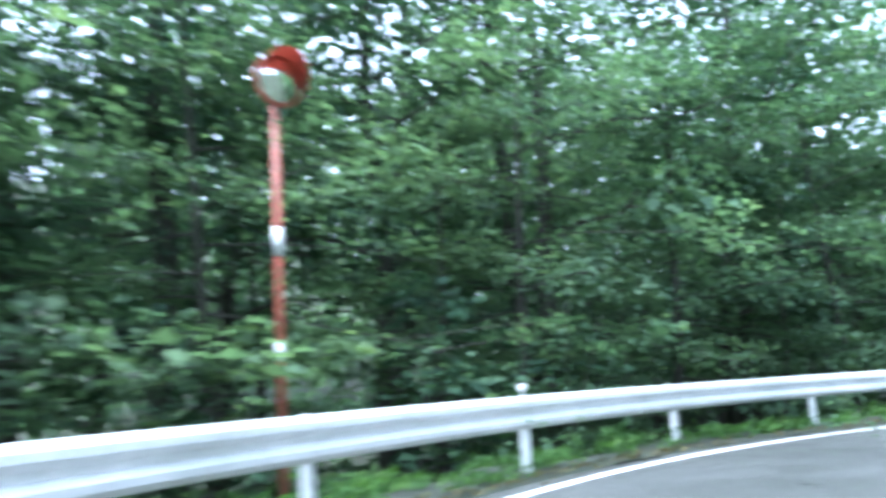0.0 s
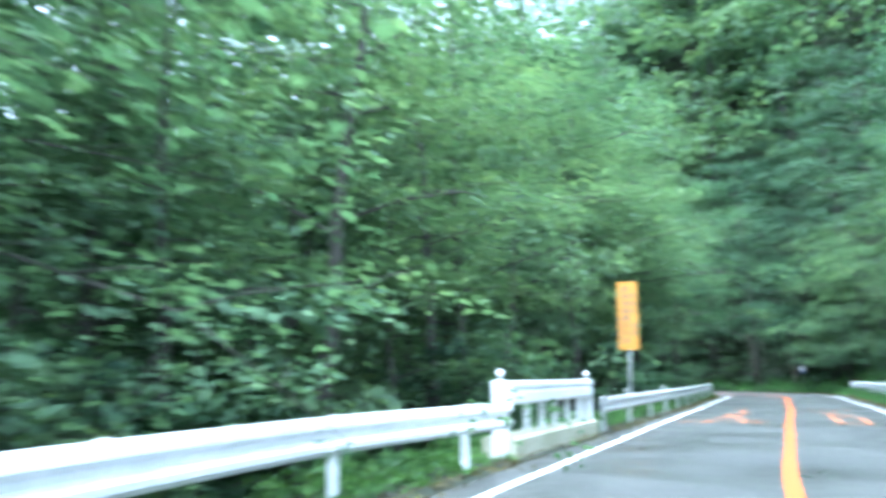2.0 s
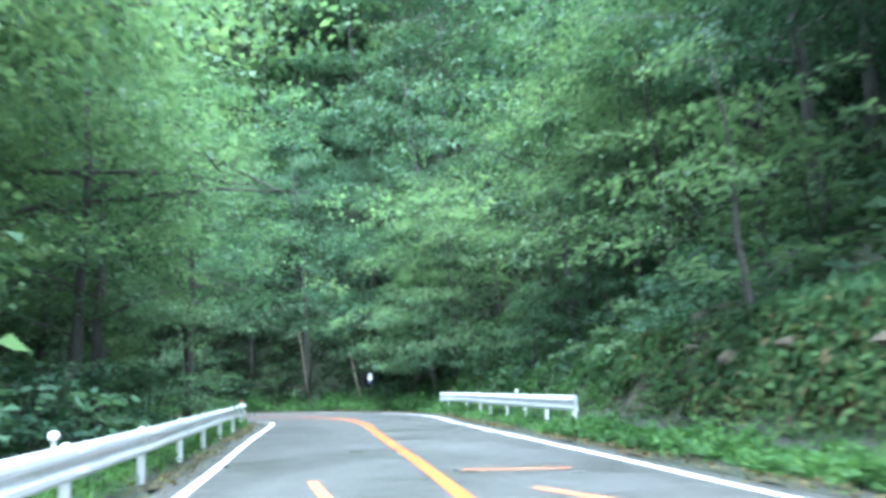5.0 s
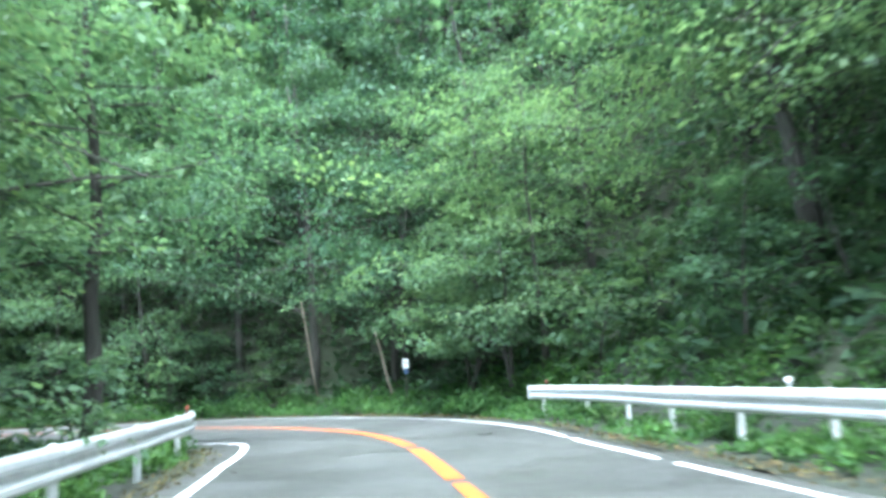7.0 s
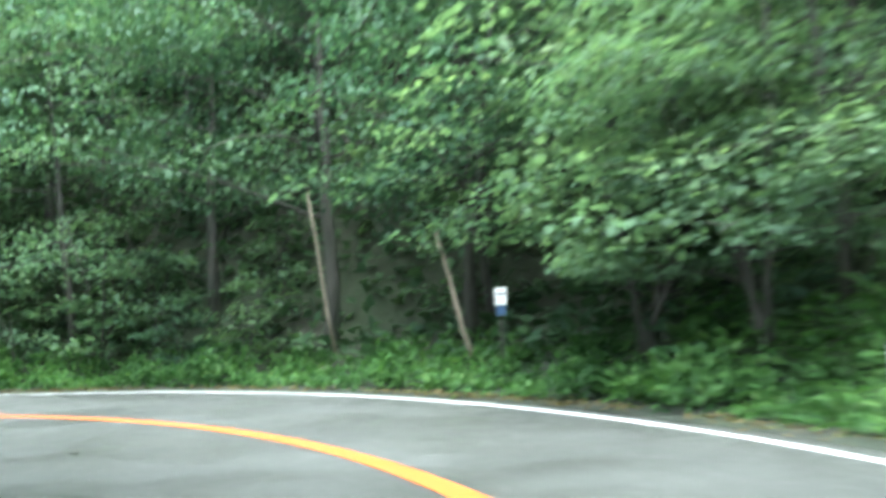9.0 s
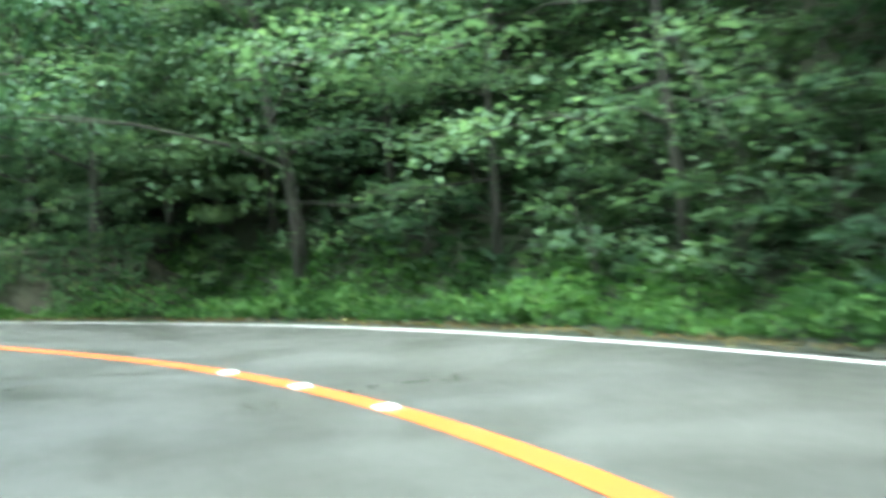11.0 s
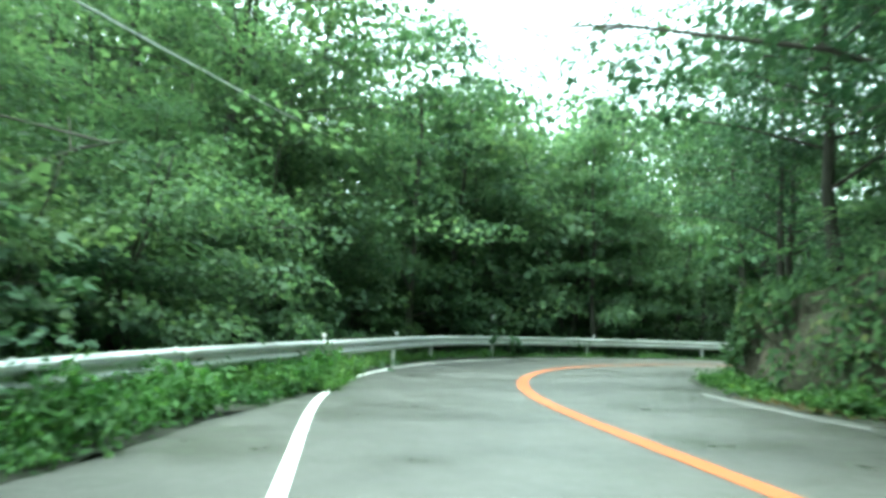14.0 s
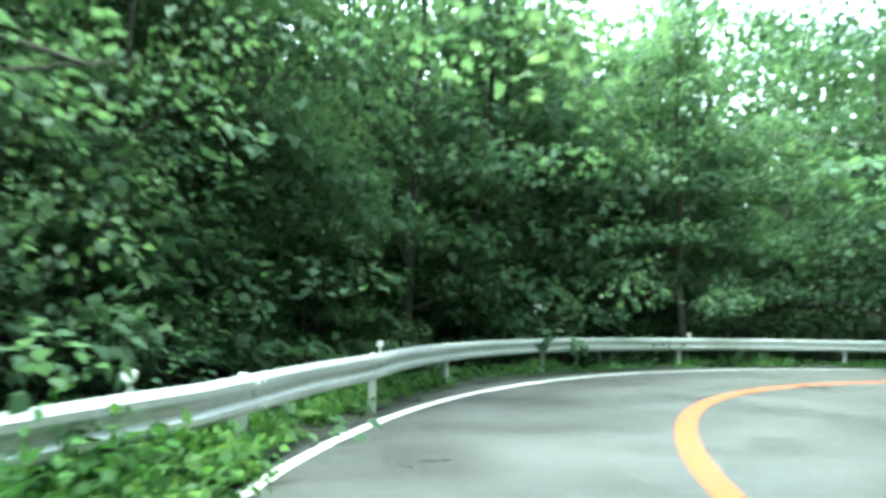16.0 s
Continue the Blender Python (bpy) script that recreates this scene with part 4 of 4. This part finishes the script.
def scatter_box(count, x_range, y_range, gap, kinds, scale, seed):
    """Plants over a rectangle of the plan, off the road."""
    r = random.Random(seed)
    done = 0
    for _ in range(count * 60):
        if done >= count:
            break
        x, y, kind, size = r.uniform(*x_range), r.uniform(*y_range), r.choice(kinds), r.uniform(*scale)
        s1, d1 = nearest(np.array([x]), np.array([y]))
        e = float(d1[0] - edge_left(s1[0])) if d1[0] > 0 else float(-d1[0] - edge_right(s1[0]))
        if float(land(np.array([x]), np.array([y]))[0]) > 48:
            continue
        if e < CLEAR[kind] * size or any((x - a) ** 2 + (y - c) ** 2 < gap * gap for a, c in TAKEN):
            continue
        plant(kind, x, y, size)
        done += 1
    return done


# woods round the hairpin and behind the left-hand bend
for x, y, sc in ((107.0, 11.0, 0.8), (110.5, 8.0, 0.9), (106.0, 3.0, 0.9), (110.0, 14.5, 0.75), (0.0, 29.0, 1.1), (4.5, 31.0, 1.15), (-4.5, 26.5, 1.0), (9.0, 31.5, 1.2), (96.8, 11.0, 0.72), (98.5, 15.5, 0.72), (102.0, 13.0, 0.8), (103.5, 18.5, 0.8), (103.8, 22.5, 0.75)):
    plant("mass", x, y, sc)
for x, y, sc in ((89.0, 37.5, 1.15), (85.0, 38.0, 1.05), (95.0, 43.0, 1.1), (88.5, 44.0, 1.1), (93.0, 38.5, 1.0),
                 (99.0, 38.0, 0.66), (96.5, 41.0, 0.98), (100.5, 44.0, 0.76), (103.5, 40.5, 0.66), (108.5, 37.5, 0.55), (107.0, 44.5, 0.72), (113.5, 42.0, 0.64), (114.5, 35.5, 0.82), (119.0, 38.5, 1.2), (117.5, 31.5, 1.05), (120.5, 26.5, 1.05), (118.5, 21.0, 1.0),
                 (38.5, 21.0, 1.0), (42.0, 16.0, 1.1), (47.0, 13.5, 1.05), (33.0, 23.0, 1.2), (44.0, 21.0, 1.25), (27.0, 20.5, 1.05), (51.0, 17.5, 1.2)):
    plant("bend", x, y, sc)
for x, y, sc in ((103.0, 26.3, 0.62), (104.5, 28.0, 0.66)):
    plant("over", x, y, sc)
for x, y, sc in ((-1.0, 23.0, 1.05), (4.5, 23.5, 1.1), (9.5, 24.5, 1.1), (14.5, 25.5, 1.1), (18.5, 22.0, 1.0), (22.5, 26.0, 1.1), (12.0, 22.0, 1.0)):
    plant("tall", x, y, sc)
for x, y, sc in ((-2.8, 21.0, 0.95), (2.0, 26.5, 1.15), (6.5, 27.5, 1.2)):
    plant("tall", x, y, sc)
for x, y, sc in ((51.5, 11.0, 1.5), (56.0, 9.5, 1.5), (60.5, 7.8, 1.4), (57.0, 14.5, 1.5)):
    plant("fringe", x, y, sc)
for x, y, sc in ((93.0, 51.0, 1.05), (98.5, 51.5, 1.0), (104.5, 50.0, 0.95), (108.0, 52.0, 0.95), (111.0, 49.0, 0.92), (115.0, 48.0, 0.92), (119.0, 47.0, 0.95), (123.0, 46.0, 1.0)):
    plant("far", x, y, sc)
scatter_box(6, (85, 91), (36, 54), 3.4, ["mass"], (1.3, 1.5), 41)
scatter_box(6, (91, 97), (38, 54), 3.4, ["mass"], (1.2, 1.35), 53)
scatter_box(9, (108, 130), (42, 62), 3.8, ["mass"], (1.2, 1.35), 42)
scatter_box(12, (97, 111), (42, 62), 3.4, ["mass"], (1.0, 1.15), 48)
scatter_box(9, (84, 111), (58, 72), 4.6, ["far"], (1.25, 1.4), 49)
scatter_box(10, (100, 136), (50, 62), 4.0, ["far"], (0.95, 1.1), 55)
scatter_box(6, (112, 132), (58, 72), 4.6, ["far"], (1.0, 1.2), 50)
scatter_box(6, (79, 92), (20, 36), 3.4, ["mass", "broad"], (1.0, 1.25), 43)
scatter_box(3, (117, 123), (30, 40), 3.6, ["mass"], (0.95, 1.15), 47)
scatter_box(9, (120, 134), (44, 74), 4.6, ["far"], (0.9, 1.1), 44)
scatter_box(7, (8, 70), (42, 64), 8.0, ["far"], (1.1, 1.5), 46)
scatter_box(18, (84, 122), (-28, 6), 4.6, ["far", "far", "mass"], (1.3, 1.7), 45)
# hillside beside the road
for s, d, sc in ((24.0, -9.5, 0.9), (28.5, -8.6, 0.85), (33.0, -9.6, 0.95), (38.0, -9.0, 0.9), (43.0, -9.8, 1.0), (63.5, -8.6, 0.95), (67.5, -9.2, 1.0), (71.5, -8.8, 0.9), (75.5, -9.6, 0.95)):
    p = at(s, d)
    plant("edge", p.x, p.y, sc)
for s, d, sc in ((47.5, -9.6, 0.9), (52.5, -9.2, 0.85), (57.5, -9.6, 0.95), (65.5, -12.5, 1.1), (70.0, -12.5, 1.1), (60.5, -13.0, 1.1)):
    p = at(s, d)
    plant("over", p.x, p.y, sc)
# the dark edge of the wood round the outside of the bend
for k in range(10):
    s = 79.0 + 3.1 * k
    p = at(s, -float(edge_right(s)) - (3.0, 3.9, 3.3)[k % 3])
    plant("over" if k in (2, 3, 4) else "edge", p.x, p.y, (0.92, 1.05, 0.85, 1.0)[k % 4])
for k in range(6):
    s = 105.5 + 3.2 * k
    p = at(s, -float(edge_right(s)) - (4.6, 5.4)[k % 2])
    plant("edge", p.x, p.y, (0.95, 1.0, 0.9, 0.8, 0.7, 0.66)[k], z=float(land(np.array([p.x]), np.array([p.y]))[0]) - 1.6)
for k in range(11):
    s = 104.5 + 1.7 * k
    p = at(s, -float(edge_right(s)) - (2.2, 3.0, 2.5)[k % 3])
    plant("shrub", p.x, p.y, (0.55, 0.7, 0.6)[k % 3])
for k in range(6):
    s = 105.0 + 2.1 * k
    p = at(s, -float(edge_right(s)) - (2.9, 3.5, 3.1)[k % 3])
    plant("bush", p.x, p.y, (0.72, 0.85, 0.64, 0.78)[k % 4])
for k in range(9):
    s = 109.0 + 3.1 * k
    p = at(s, float(edge_left(s)) + (3.4, 4.4, 3.8)[k % 3])
    plant("bush", p.x, p.y, (0.85, 1.0, 0.75, 0.95)[k % 4])
for k in range(9):
    s = 80.5 + 3.2 * k
    p = at(s, -float(edge_right(s)) - (7.2, 6.4)[k % 2])
    plant(("over", "tall")[k % 2], p.x, p.y, (0.85, 0.95, 0.8)[k % 3])
scatter(6, (18, 76), (-12, -8.0), 3.4, ["high", "tall"], (0.8, 1.0), 2)
scatter(10, (78, 108), (-19, -13), 3.4, ["mass", "tall", "mass"], (0.9, 1.2), 3)
scatter(13, (46, 112), (-21, -11), 4.0, ["tall", "mass", "far"], (1.0, 1.3), 4)
scatter(10, (62, 100), (-26, -18), 5.0, ["far"], (1.1, 1.6), 5)
# valley side
for s, d, sc in ((-4.0, 8.6, 0.85), (0.5, 10.0, 1.0), (5.0, 11.5, 1.05), (9.5, 12.0, 1.1), (14.0, 9.2, 0.95), (17.5, 8.0, 0.9), (21.0, 9.0, 1.0), (24.5, 8.2, 0.9), (28.0, 9.0, 0.95), (107.0, 11.6, 0.9), (110.5, 11.0, 0.8), (114.0, 9.8, 0.72), (117.5, 8.8, 0.66), (121.5, 8.2, 0.6)):
    p = at(s, d)
    plant("edge", p.x, p.y, sc)
scatter(16, (119, 148), (8.5, 14), 2.6, ["mass"], (0.4, 0.6), 51)
for s, d, sc in ((40.0, -7.0, 1.2), (36.5, -7.6, 1.1)):
    p = at(s, d)
    plant("sapling", p.x, p.y, sc)
scatter(9, (-4, 44), (6.0, 11), 3.4, ["high", "broad", "high"], (0.8, 1.05), 6)
scatter(12, (18, 50), (11, 24), 3.8, ["tall", "mass", "mass"], (1.0, 1.3), 7)
scatter(7, (44, 74), (6.5, 12), 3.2, ["high", "fringe"], (0.85, 1.1), 8)
scatter(9, (50, 82), (9.5, 16), 3.8, ["bend", "mass", "high"], (0.95, 1.2), 9)
scatter(7, (104, 128), (8, 14), 3.4, ["broad", "mass"], (0.85, 1.05), 10)
scatter(12, (6, 75), (24, 42), 4.8, ["far"], (1.1, 1.5), 12)
# undergrowth
scatter(46, (-2, 46), (5.6, 9.5), 1.2, ["shrub", "sapling", "shrub"], (0.8, 1.3), 14)
scatter(18, (46, 73), (5.5, 9), 1.3, ["shrub"], (0.6, 1.0), 15)
scatter(26, (20, 78), (-10, -6.0), 1.4, ["shrub", "shrub", "shrub", "sapling"], (0.6, 1.0), 16)
scatter(22, (88, 122), (-11, -6.0), 1.4, ["shrub"], (0.7, 1.2), 17)
scatter(52, (106, 138), (5.5, 9.5), 1.15, ["shrub", "shrub", "sapling"], (0.8, 1.3), 18)
# the tree behind the end of the grey rail
plant("high", 66.6, 0.3, 1.0, 40)
# lower trees that close the wood under the gap in the sky
for x, y, sc in ((101.3, 40.0, 0.95), (105.5, 42.5, 1.18), (110.0, 42.5, 1.06), (106.5, 46.5, 1.3), (112.5, 46.0, 1.14)):
    plant("mass", x, y, sc, 70)


# ---------- banks ----------
def rock_bank(name, s0, s1, base, height, lean, mat, label, seed, ease=2.0):
    rng = np.random.default_rng(seed)
    ss, vs = np.arange(s0, s1 + 0.01, 0.35), np.linspace(0, 1, 11)
    verts, faces = [], []
    for i, s in enumerate(ss):
        fade = min(1.0, (s - s0) / ease + 0.08, (s1 - s) / 1.5 + 0.15)
        for v in vs:
            lump = 0.22 * noise.noise(Vector((s * 0.8, v * 3, seed))) + 0.13 * noise.noise(Vector((s * 2.3, v * 7, seed + 4)))
            d = base(s) - lean * v * fade - lump * (0.4 + v)
            verts.append(at(s, d, -0.1 + (height(s) * fade + 0.1) * v + 0.1 * lump))
        verts.append(at(s, base(s) - lean - 2.5, height(s) * fade * 1.15))
    n = len(vs) + 1
    for i in range(len(ss) - 1):
        for k in range(n - 1):
            a = i * n + k
            faces.append((a, a + n, a + n + 1, a + 1))
    ob = mesh_object(name, verts, faces, mat, smooth=False)
    tagged(ob, label, "bank", kind="structure")
    return ob


def scatter_leaves(name, label, count, place, leaf, mat, seed, upright=0.6, wide=0.3):
    """Leaves or blades over a surface: place(rng, count) gives places and outward normals."""
    rng = np.random.default_rng(seed)
    pos, out, size = place(rng, count)
    n = len(pos)
    nrm = unit(out + rng.normal(0, 0.45, (n, 3)))
    way = unit(rng.normal(0, 1, (n, 3)) + np.array([0, 0, upright]))
    L = leaf * size * rng.uniform(0.5, 1.3, n)
    me = leaf_mesh(name, pos, nrm, way, L, L * wide)
    me.materials.append(mat)
    ob = new(name, me)
    tagged(ob, label, "undergrowth", kind="stuff")
    return ob


def road_points(s, d):
    th = np.interp(s, S, TH)
    return np.interp(s, S, CX) - np.cos(th) * d, np.interp(s, S, CY) - np.sin(th) * d


def strip_place(s0, s1, d_of, width, tall, clump=1.2, ground_of=None):
    def place(rng, count):
        per = 26
        m = count // per
        s = rng.uniform(s0, s1, m)
        d = d_of(s) + rng.uniform(0, 1, m) * (width(s) if callable(width) else width)
        h = tall * (0.35 + 0.65 * np.clip(0.5 + 0.5 * np.sin(s * clump) + 0.4 * np.sin(s * clump * 2.7 + d), 0, 1)) * rng.uniform(0.5, 1.2, m)
        s, d, h = s.repeat(per), d.repeat(per), h.repeat(per)
        a, rr = rng.uniform(0, 6.283, m * per), np.sqrt(rng.uniform(0, 1, m * per)) * 0.28 * (0.5 + h)
        x, y = road_points(s, d)
        x, y = x + np.cos(a) * rr, y + np.sin(a) * rr
        z = ground_of(x, y) if ground_of else np.zeros(len(x))
        v = rng.uniform(0, 1, len(x)) ** 0.7
        pos = np.stack([x, y, z + v * h * np.cos(np.minimum(rr / (0.3 * (0.5 + h)), 1.2))], -1)
        out = np.stack([np.cos(a) * 0.4, np.sin(a) * 0.4, np.full(len(a), 0.8)], -1)
        return pos, out, 0.6 + 0.5 * h
    return place


rock_bank("rock_bank", 45.0, 60.5, lambda s: -5.3 - 0.25 * math.sin(s * 0.4), lambda s: 2.3 + 0.3 * math.sin(s * 0.7), 1.1, M_ROCK, "mossy rock bank hung with vines", 3, 3.0)
rock_bank("earth_bank", 104.5, 125, lambda s: -float(edge_right(s)) - 0.85, lambda s: 2.05 + 0.25 * math.sin(s * 0.5), 0.45, M_ROCK, "brown earth and stone bank beside the road", 8, 4.0)


def bank_place(s0, s1, base, height, lean, low=0.02, high=1.25, cover=0.0):
    def place(rng, count):
        s = rng.uniform(s0, s1, count)
        v = rng.uniform(low, high, count)
        x, y = road_points(s, -base(s) - lean * np.minimum(v, 1) - np.maximum(v - 1, 0) * 5 + rng.uniform(0, 0.25, count))
        th = np.interp(s, S, TH)
        pos = np.stack([x, y, height * np.minimum(v, 1.08) + rng.normal(0, 0.05, count)], -1)
        out = np.stack([-np.cos(th), -np.sin(th), np.full(count, 0.5)], -1)
        keep = (np.sin(s * 2.1) + np.sin(v * 6 + s) + np.sin(s * 0.7 + 2) + 2.2 * (v - 0.35)) > rng.uniform(-1.2, 1.0, count) - cover
        return pos[keep], out[keep], np.ones(int(keep.sum()))
    return place


scatter_leaves("bank_vines", "green creepers over the crest of the rock bank", 19000, bank_place(46.2, 60.5, lambda s: 5.2 + 0 * s, 2.35, 1.1, 0.4, 1.3), 0.22, M_VINE, 21, -0.4)
scatter_leaves("bank_vines", "dry brown vines hanging down the rock face", 2600, bank_place(47.5, 60.5, lambda s: 5.15 + 0 * s, 2.35, 1.1, 0.25, 1.0), 0.26, M_DRY, 34, -2.2, 0.12)
scatter_leaves("bank_vines", "vines and weeds hanging over the earth bank", 6500, bank_place(105.5, 125, lambda s: edge_right(s) + 0.75, 2.1, 0.45), 0.2, M_VINE, 22, -0.3)
scatter_leaves("bank_moss", "dense green moss and small ferns clinging to the rock", 8000, bank_place(45.8, 60.5, lambda s: 5.1 + 0 * s, 2.3, 1.05, 0.02, 1.0, 1.6), 0.13, M_VINE, 39, 0.2, 0.32)


def ledge_stone(s, z, size, turn, seed):
    """A blunt stone that juts out of the bank's face."""
    bm = bmesh.new()
    bmesh.ops.create_icosphere(bm, subdivisions=2, radius=1.0)
    for v in bm.verts:
        v.co *= 1 + 0.28 * noise.noise(v.co * 1.3 + Vector((seed, 0, 0)))
        v.co = Vector((v.co.x * size, v.co.y * size * 0.5, v.co.z * size * 0.26))
    ob = part("ledge_stone", bm, M_LEDGE)
    ob.matrix_world = Matrix.Translation(at(s, -5.5 - 0.42 * z, z)) @ Matrix.Rotation(heading(s) + turn, 4, "Z")
    tagged(ob, "pale tan stone jutting from the mossy rock bank", "stone", "stones of the rock bank")


for k in range(9):
    ledge_stone(48.6 + 1.05 * k + 0.3 * math.sin(k * 2.1), 1.62 + 0.12 * math.sin(k * 1.7), (0.62, 0.5, 0.72, 0.44)[k % 4], 0.2 * math.sin(k * 3.3), 3.1 * k)
# verges
scatter_leaves("verge_grass", "bright green grass and weeds along the verge", 15000, strip_place(27, 78, lambda s: edge_left(s) + 0.35, 1.5, 0.35), 0.2, M_WEED, 23, 1.2, 0.16)
scatter_leaves("verge_grass", "short grass under the guard rail", 8000, strip_place(5, 31, lambda s: edge_left(s) + 0.2, 1.3, 0.3), 0.18, M_WEED, 24, 1.2, 0.18)
scatter_leaves("verge_weeds", "tall leafy weeds between the asphalt and the guard rail", 44000, strip_place(101, 123, lambda s: edge_left(s) + 0.05, 1.9, 0.7, 0.9), 0.13, M_WEED, 25, 0.8, 0.28)
scatter_leaves("verge_grass", "low grass along the far bend", 7000, strip_place(125, 147, lambda s: edge_left(s) + 0.15, 1.2, 0.3), 0.2, M_WEED, 26, 1.1, 0.2)
scatter_leaves("verge_grass", "green weeds at the foot of the bank", 24000, strip_place(22, 79, lambda s: -edge_right(s) - 2.6 + 1.25 * ((s > 46.5) & (s < 60.5)), lambda s: 2.3 - 1.25 * ((s > 46.5) & (s < 60.5)), 0.45, ground_of=lambda x, y: np.maximum(land(x, y), 0)), 0.2, M_WEED, 27, 1.1, 0.2)
scatter_leaves("verge_weeds", "lush weeds and grass at the edge of the wood", 30000, strip_place(77, 108, lambda s: -edge_right(s) - 2.7, 2.3, 0.85, ground_of=lambda x, y: np.maximum(land(x, y), 0)), 0.22, M_WEED, 28, 1.0, 0.2)
scatter_leaves("verge_weeds", "broad-leaved weeds behind the white guard rail", 34000, strip_place(23, 47.5, lambda s: -edge_right(s) - 5.2, 4.6, 0.55, ground_of=lambda x, y: np.maximum(land(x, y), 0)), 0.2, M_FERN, 35, 0.9, 0.26)
scatter_leaves("verge_weeds", "lush weeds behind the short guard rail", 12000, strip_place(60, 80, lambda s: -edge_right(s) - 4.2, 3.2, 0.55, ground_of=lambda x, y: np.maximum(land(x, y), 0)), 0.18, M_FERN, 36, 0.9, 0.24)
scatter_leaves("verge_grass", "rough grass at the foot of the rock bank", 9000, strip_place(44.5, 61, lambda s: -edge_right(s) - 1.7, 1.35, 0.4), 0.18, M_WEED, 37, 1.0, 0.2)
scatter_leaves("verge_grass", "grass between the white line and the guard rail", 6000, strip_place(117, 130, lambda s: edge_left(s) + 0.1, 0.7, 0.42), 0.17, M_WEED, 38, 1.0, 0.22)
scatter_leaves("verge_weeds", "leafy weeds spilling over the white line", 5000, strip_place(118.4, 122.4, lambda s: 3.4 + 0 * s, 1.0, 0.5), 0.16, M_WEED, 52, 0.8, 0.28)
scatter_leaves("verge_weeds", "weeds at the foot of the earth bank", 8000, strip_place(107, 126, lambda s: -edge_right(s) - 0.85, 0.65, 0.4), 0.18, M_WEED, 29, 0.9, 0.25)
scatter_leaves("verge_grass", "grass on the island inside the bend", 9000, strip_place(74, 108, lambda s: edge_left(s) + 0.1, 2.5, 0.35), 0.2, M_WEED, 30, 1.1, 0.2)


def slope_place(s0, s1, d0, d1):
    def place(rng, count):
        s, d = rng.uniform(s0, s1, count), rng.uniform(d0, d1, count)
        x, y = road_points(s, d)
        s1_, d1_ = nearest(x, y)
        keep = np.where(d1_ > 0, d1_ - edge_left(s1_), -d1_ - edge_right(s1_)) > 2.4
        x, y = x[keep], y[keep]
        z = land(x, y) + rng.uniform(-0.05, 0.55, len(x)) ** 2 * 1.6
        return np.stack([x, y, z], -1), np.tile([0.0, 0.0, 1.0], (len(x), 1)), np.ones(len(x))
    return place


# Undergrowth shares the leaf colour that is darkened for shade.
scatter_leaves("forest_undergrowth", "low ferns and bamboo grass under the trees of the hillside", 14000, slope_place(24, 125, -40, -6), 0.5, M_LEAF_SHADED, 31, 0.7, 0.25)
scatter_leaves("forest_undergrowth", "dense ferns and low bushes on the lower hillside", 18000, slope_place(40, 104, -15, -5.8), 0.42, M_LEAF_SHADED, 33, 0.7, 0.3)
scatter_leaves("forest_undergrowth", "ferns and creepers on the steep slope behind the bend", 13000, slope_place(74, 112, -28, -9), 0.42, M_LEAF_SHADED, 54, 0.7, 0.34)
scatter_leaves("forest_undergrowth", "ferns and creepers on the valley slope", 14000, slope_place(0, 148, 5, 26), 0.5, M_LEAF_SHADED, 32, 0.7, 0.25)


# fallen leaves along the edges of the asphalt
def litter_place(s0, s1, d_of, width):
    def place(rng, count):
        s = rng.uniform(s0, s1, count)
        keep = (np.sin(s * 1.3) + np.sin(s * 0.47 + 1) + 0.6) > rng.uniform(-1.5, 1.5, count)
        s = s[keep]
        x, y = road_points(s, d_of(s) + rng.normal(0, 0.4, len(s)) * width)
        return np.stack([x, y, 0.03 + rng.uniform(0, 0.03, len(s))], -1), np.tile([0.0, 0.0, 1.0], (len(s), 1)), np.ones(len(s))
    return place


scatter_leaves("leaf_litter", "dry brown leaves and twigs at the foot of the bank", 5000, litter_place(80, 120, lambda s: -edge_right(s) - 0.25, 0.45), 0.09, M_DRY, 41, 0.0, 0.3)
scatter_leaves("leaf_litter", "brown leaves gathered along the verge under the rail", 4000, litter_place(6, 75, lambda s: edge_left(s) + 0.05, 0.4), 0.08, M_DRY, 42, 0.0, 0.3)
scatter_leaves("leaf_litter", "scattered brown leaves beside the white line", 4000, litter_place(22, 79, lambda s: -edge_right(s) - 0.15, 0.4), 0.08, M_DRY, 43, 0.0, 0.3)
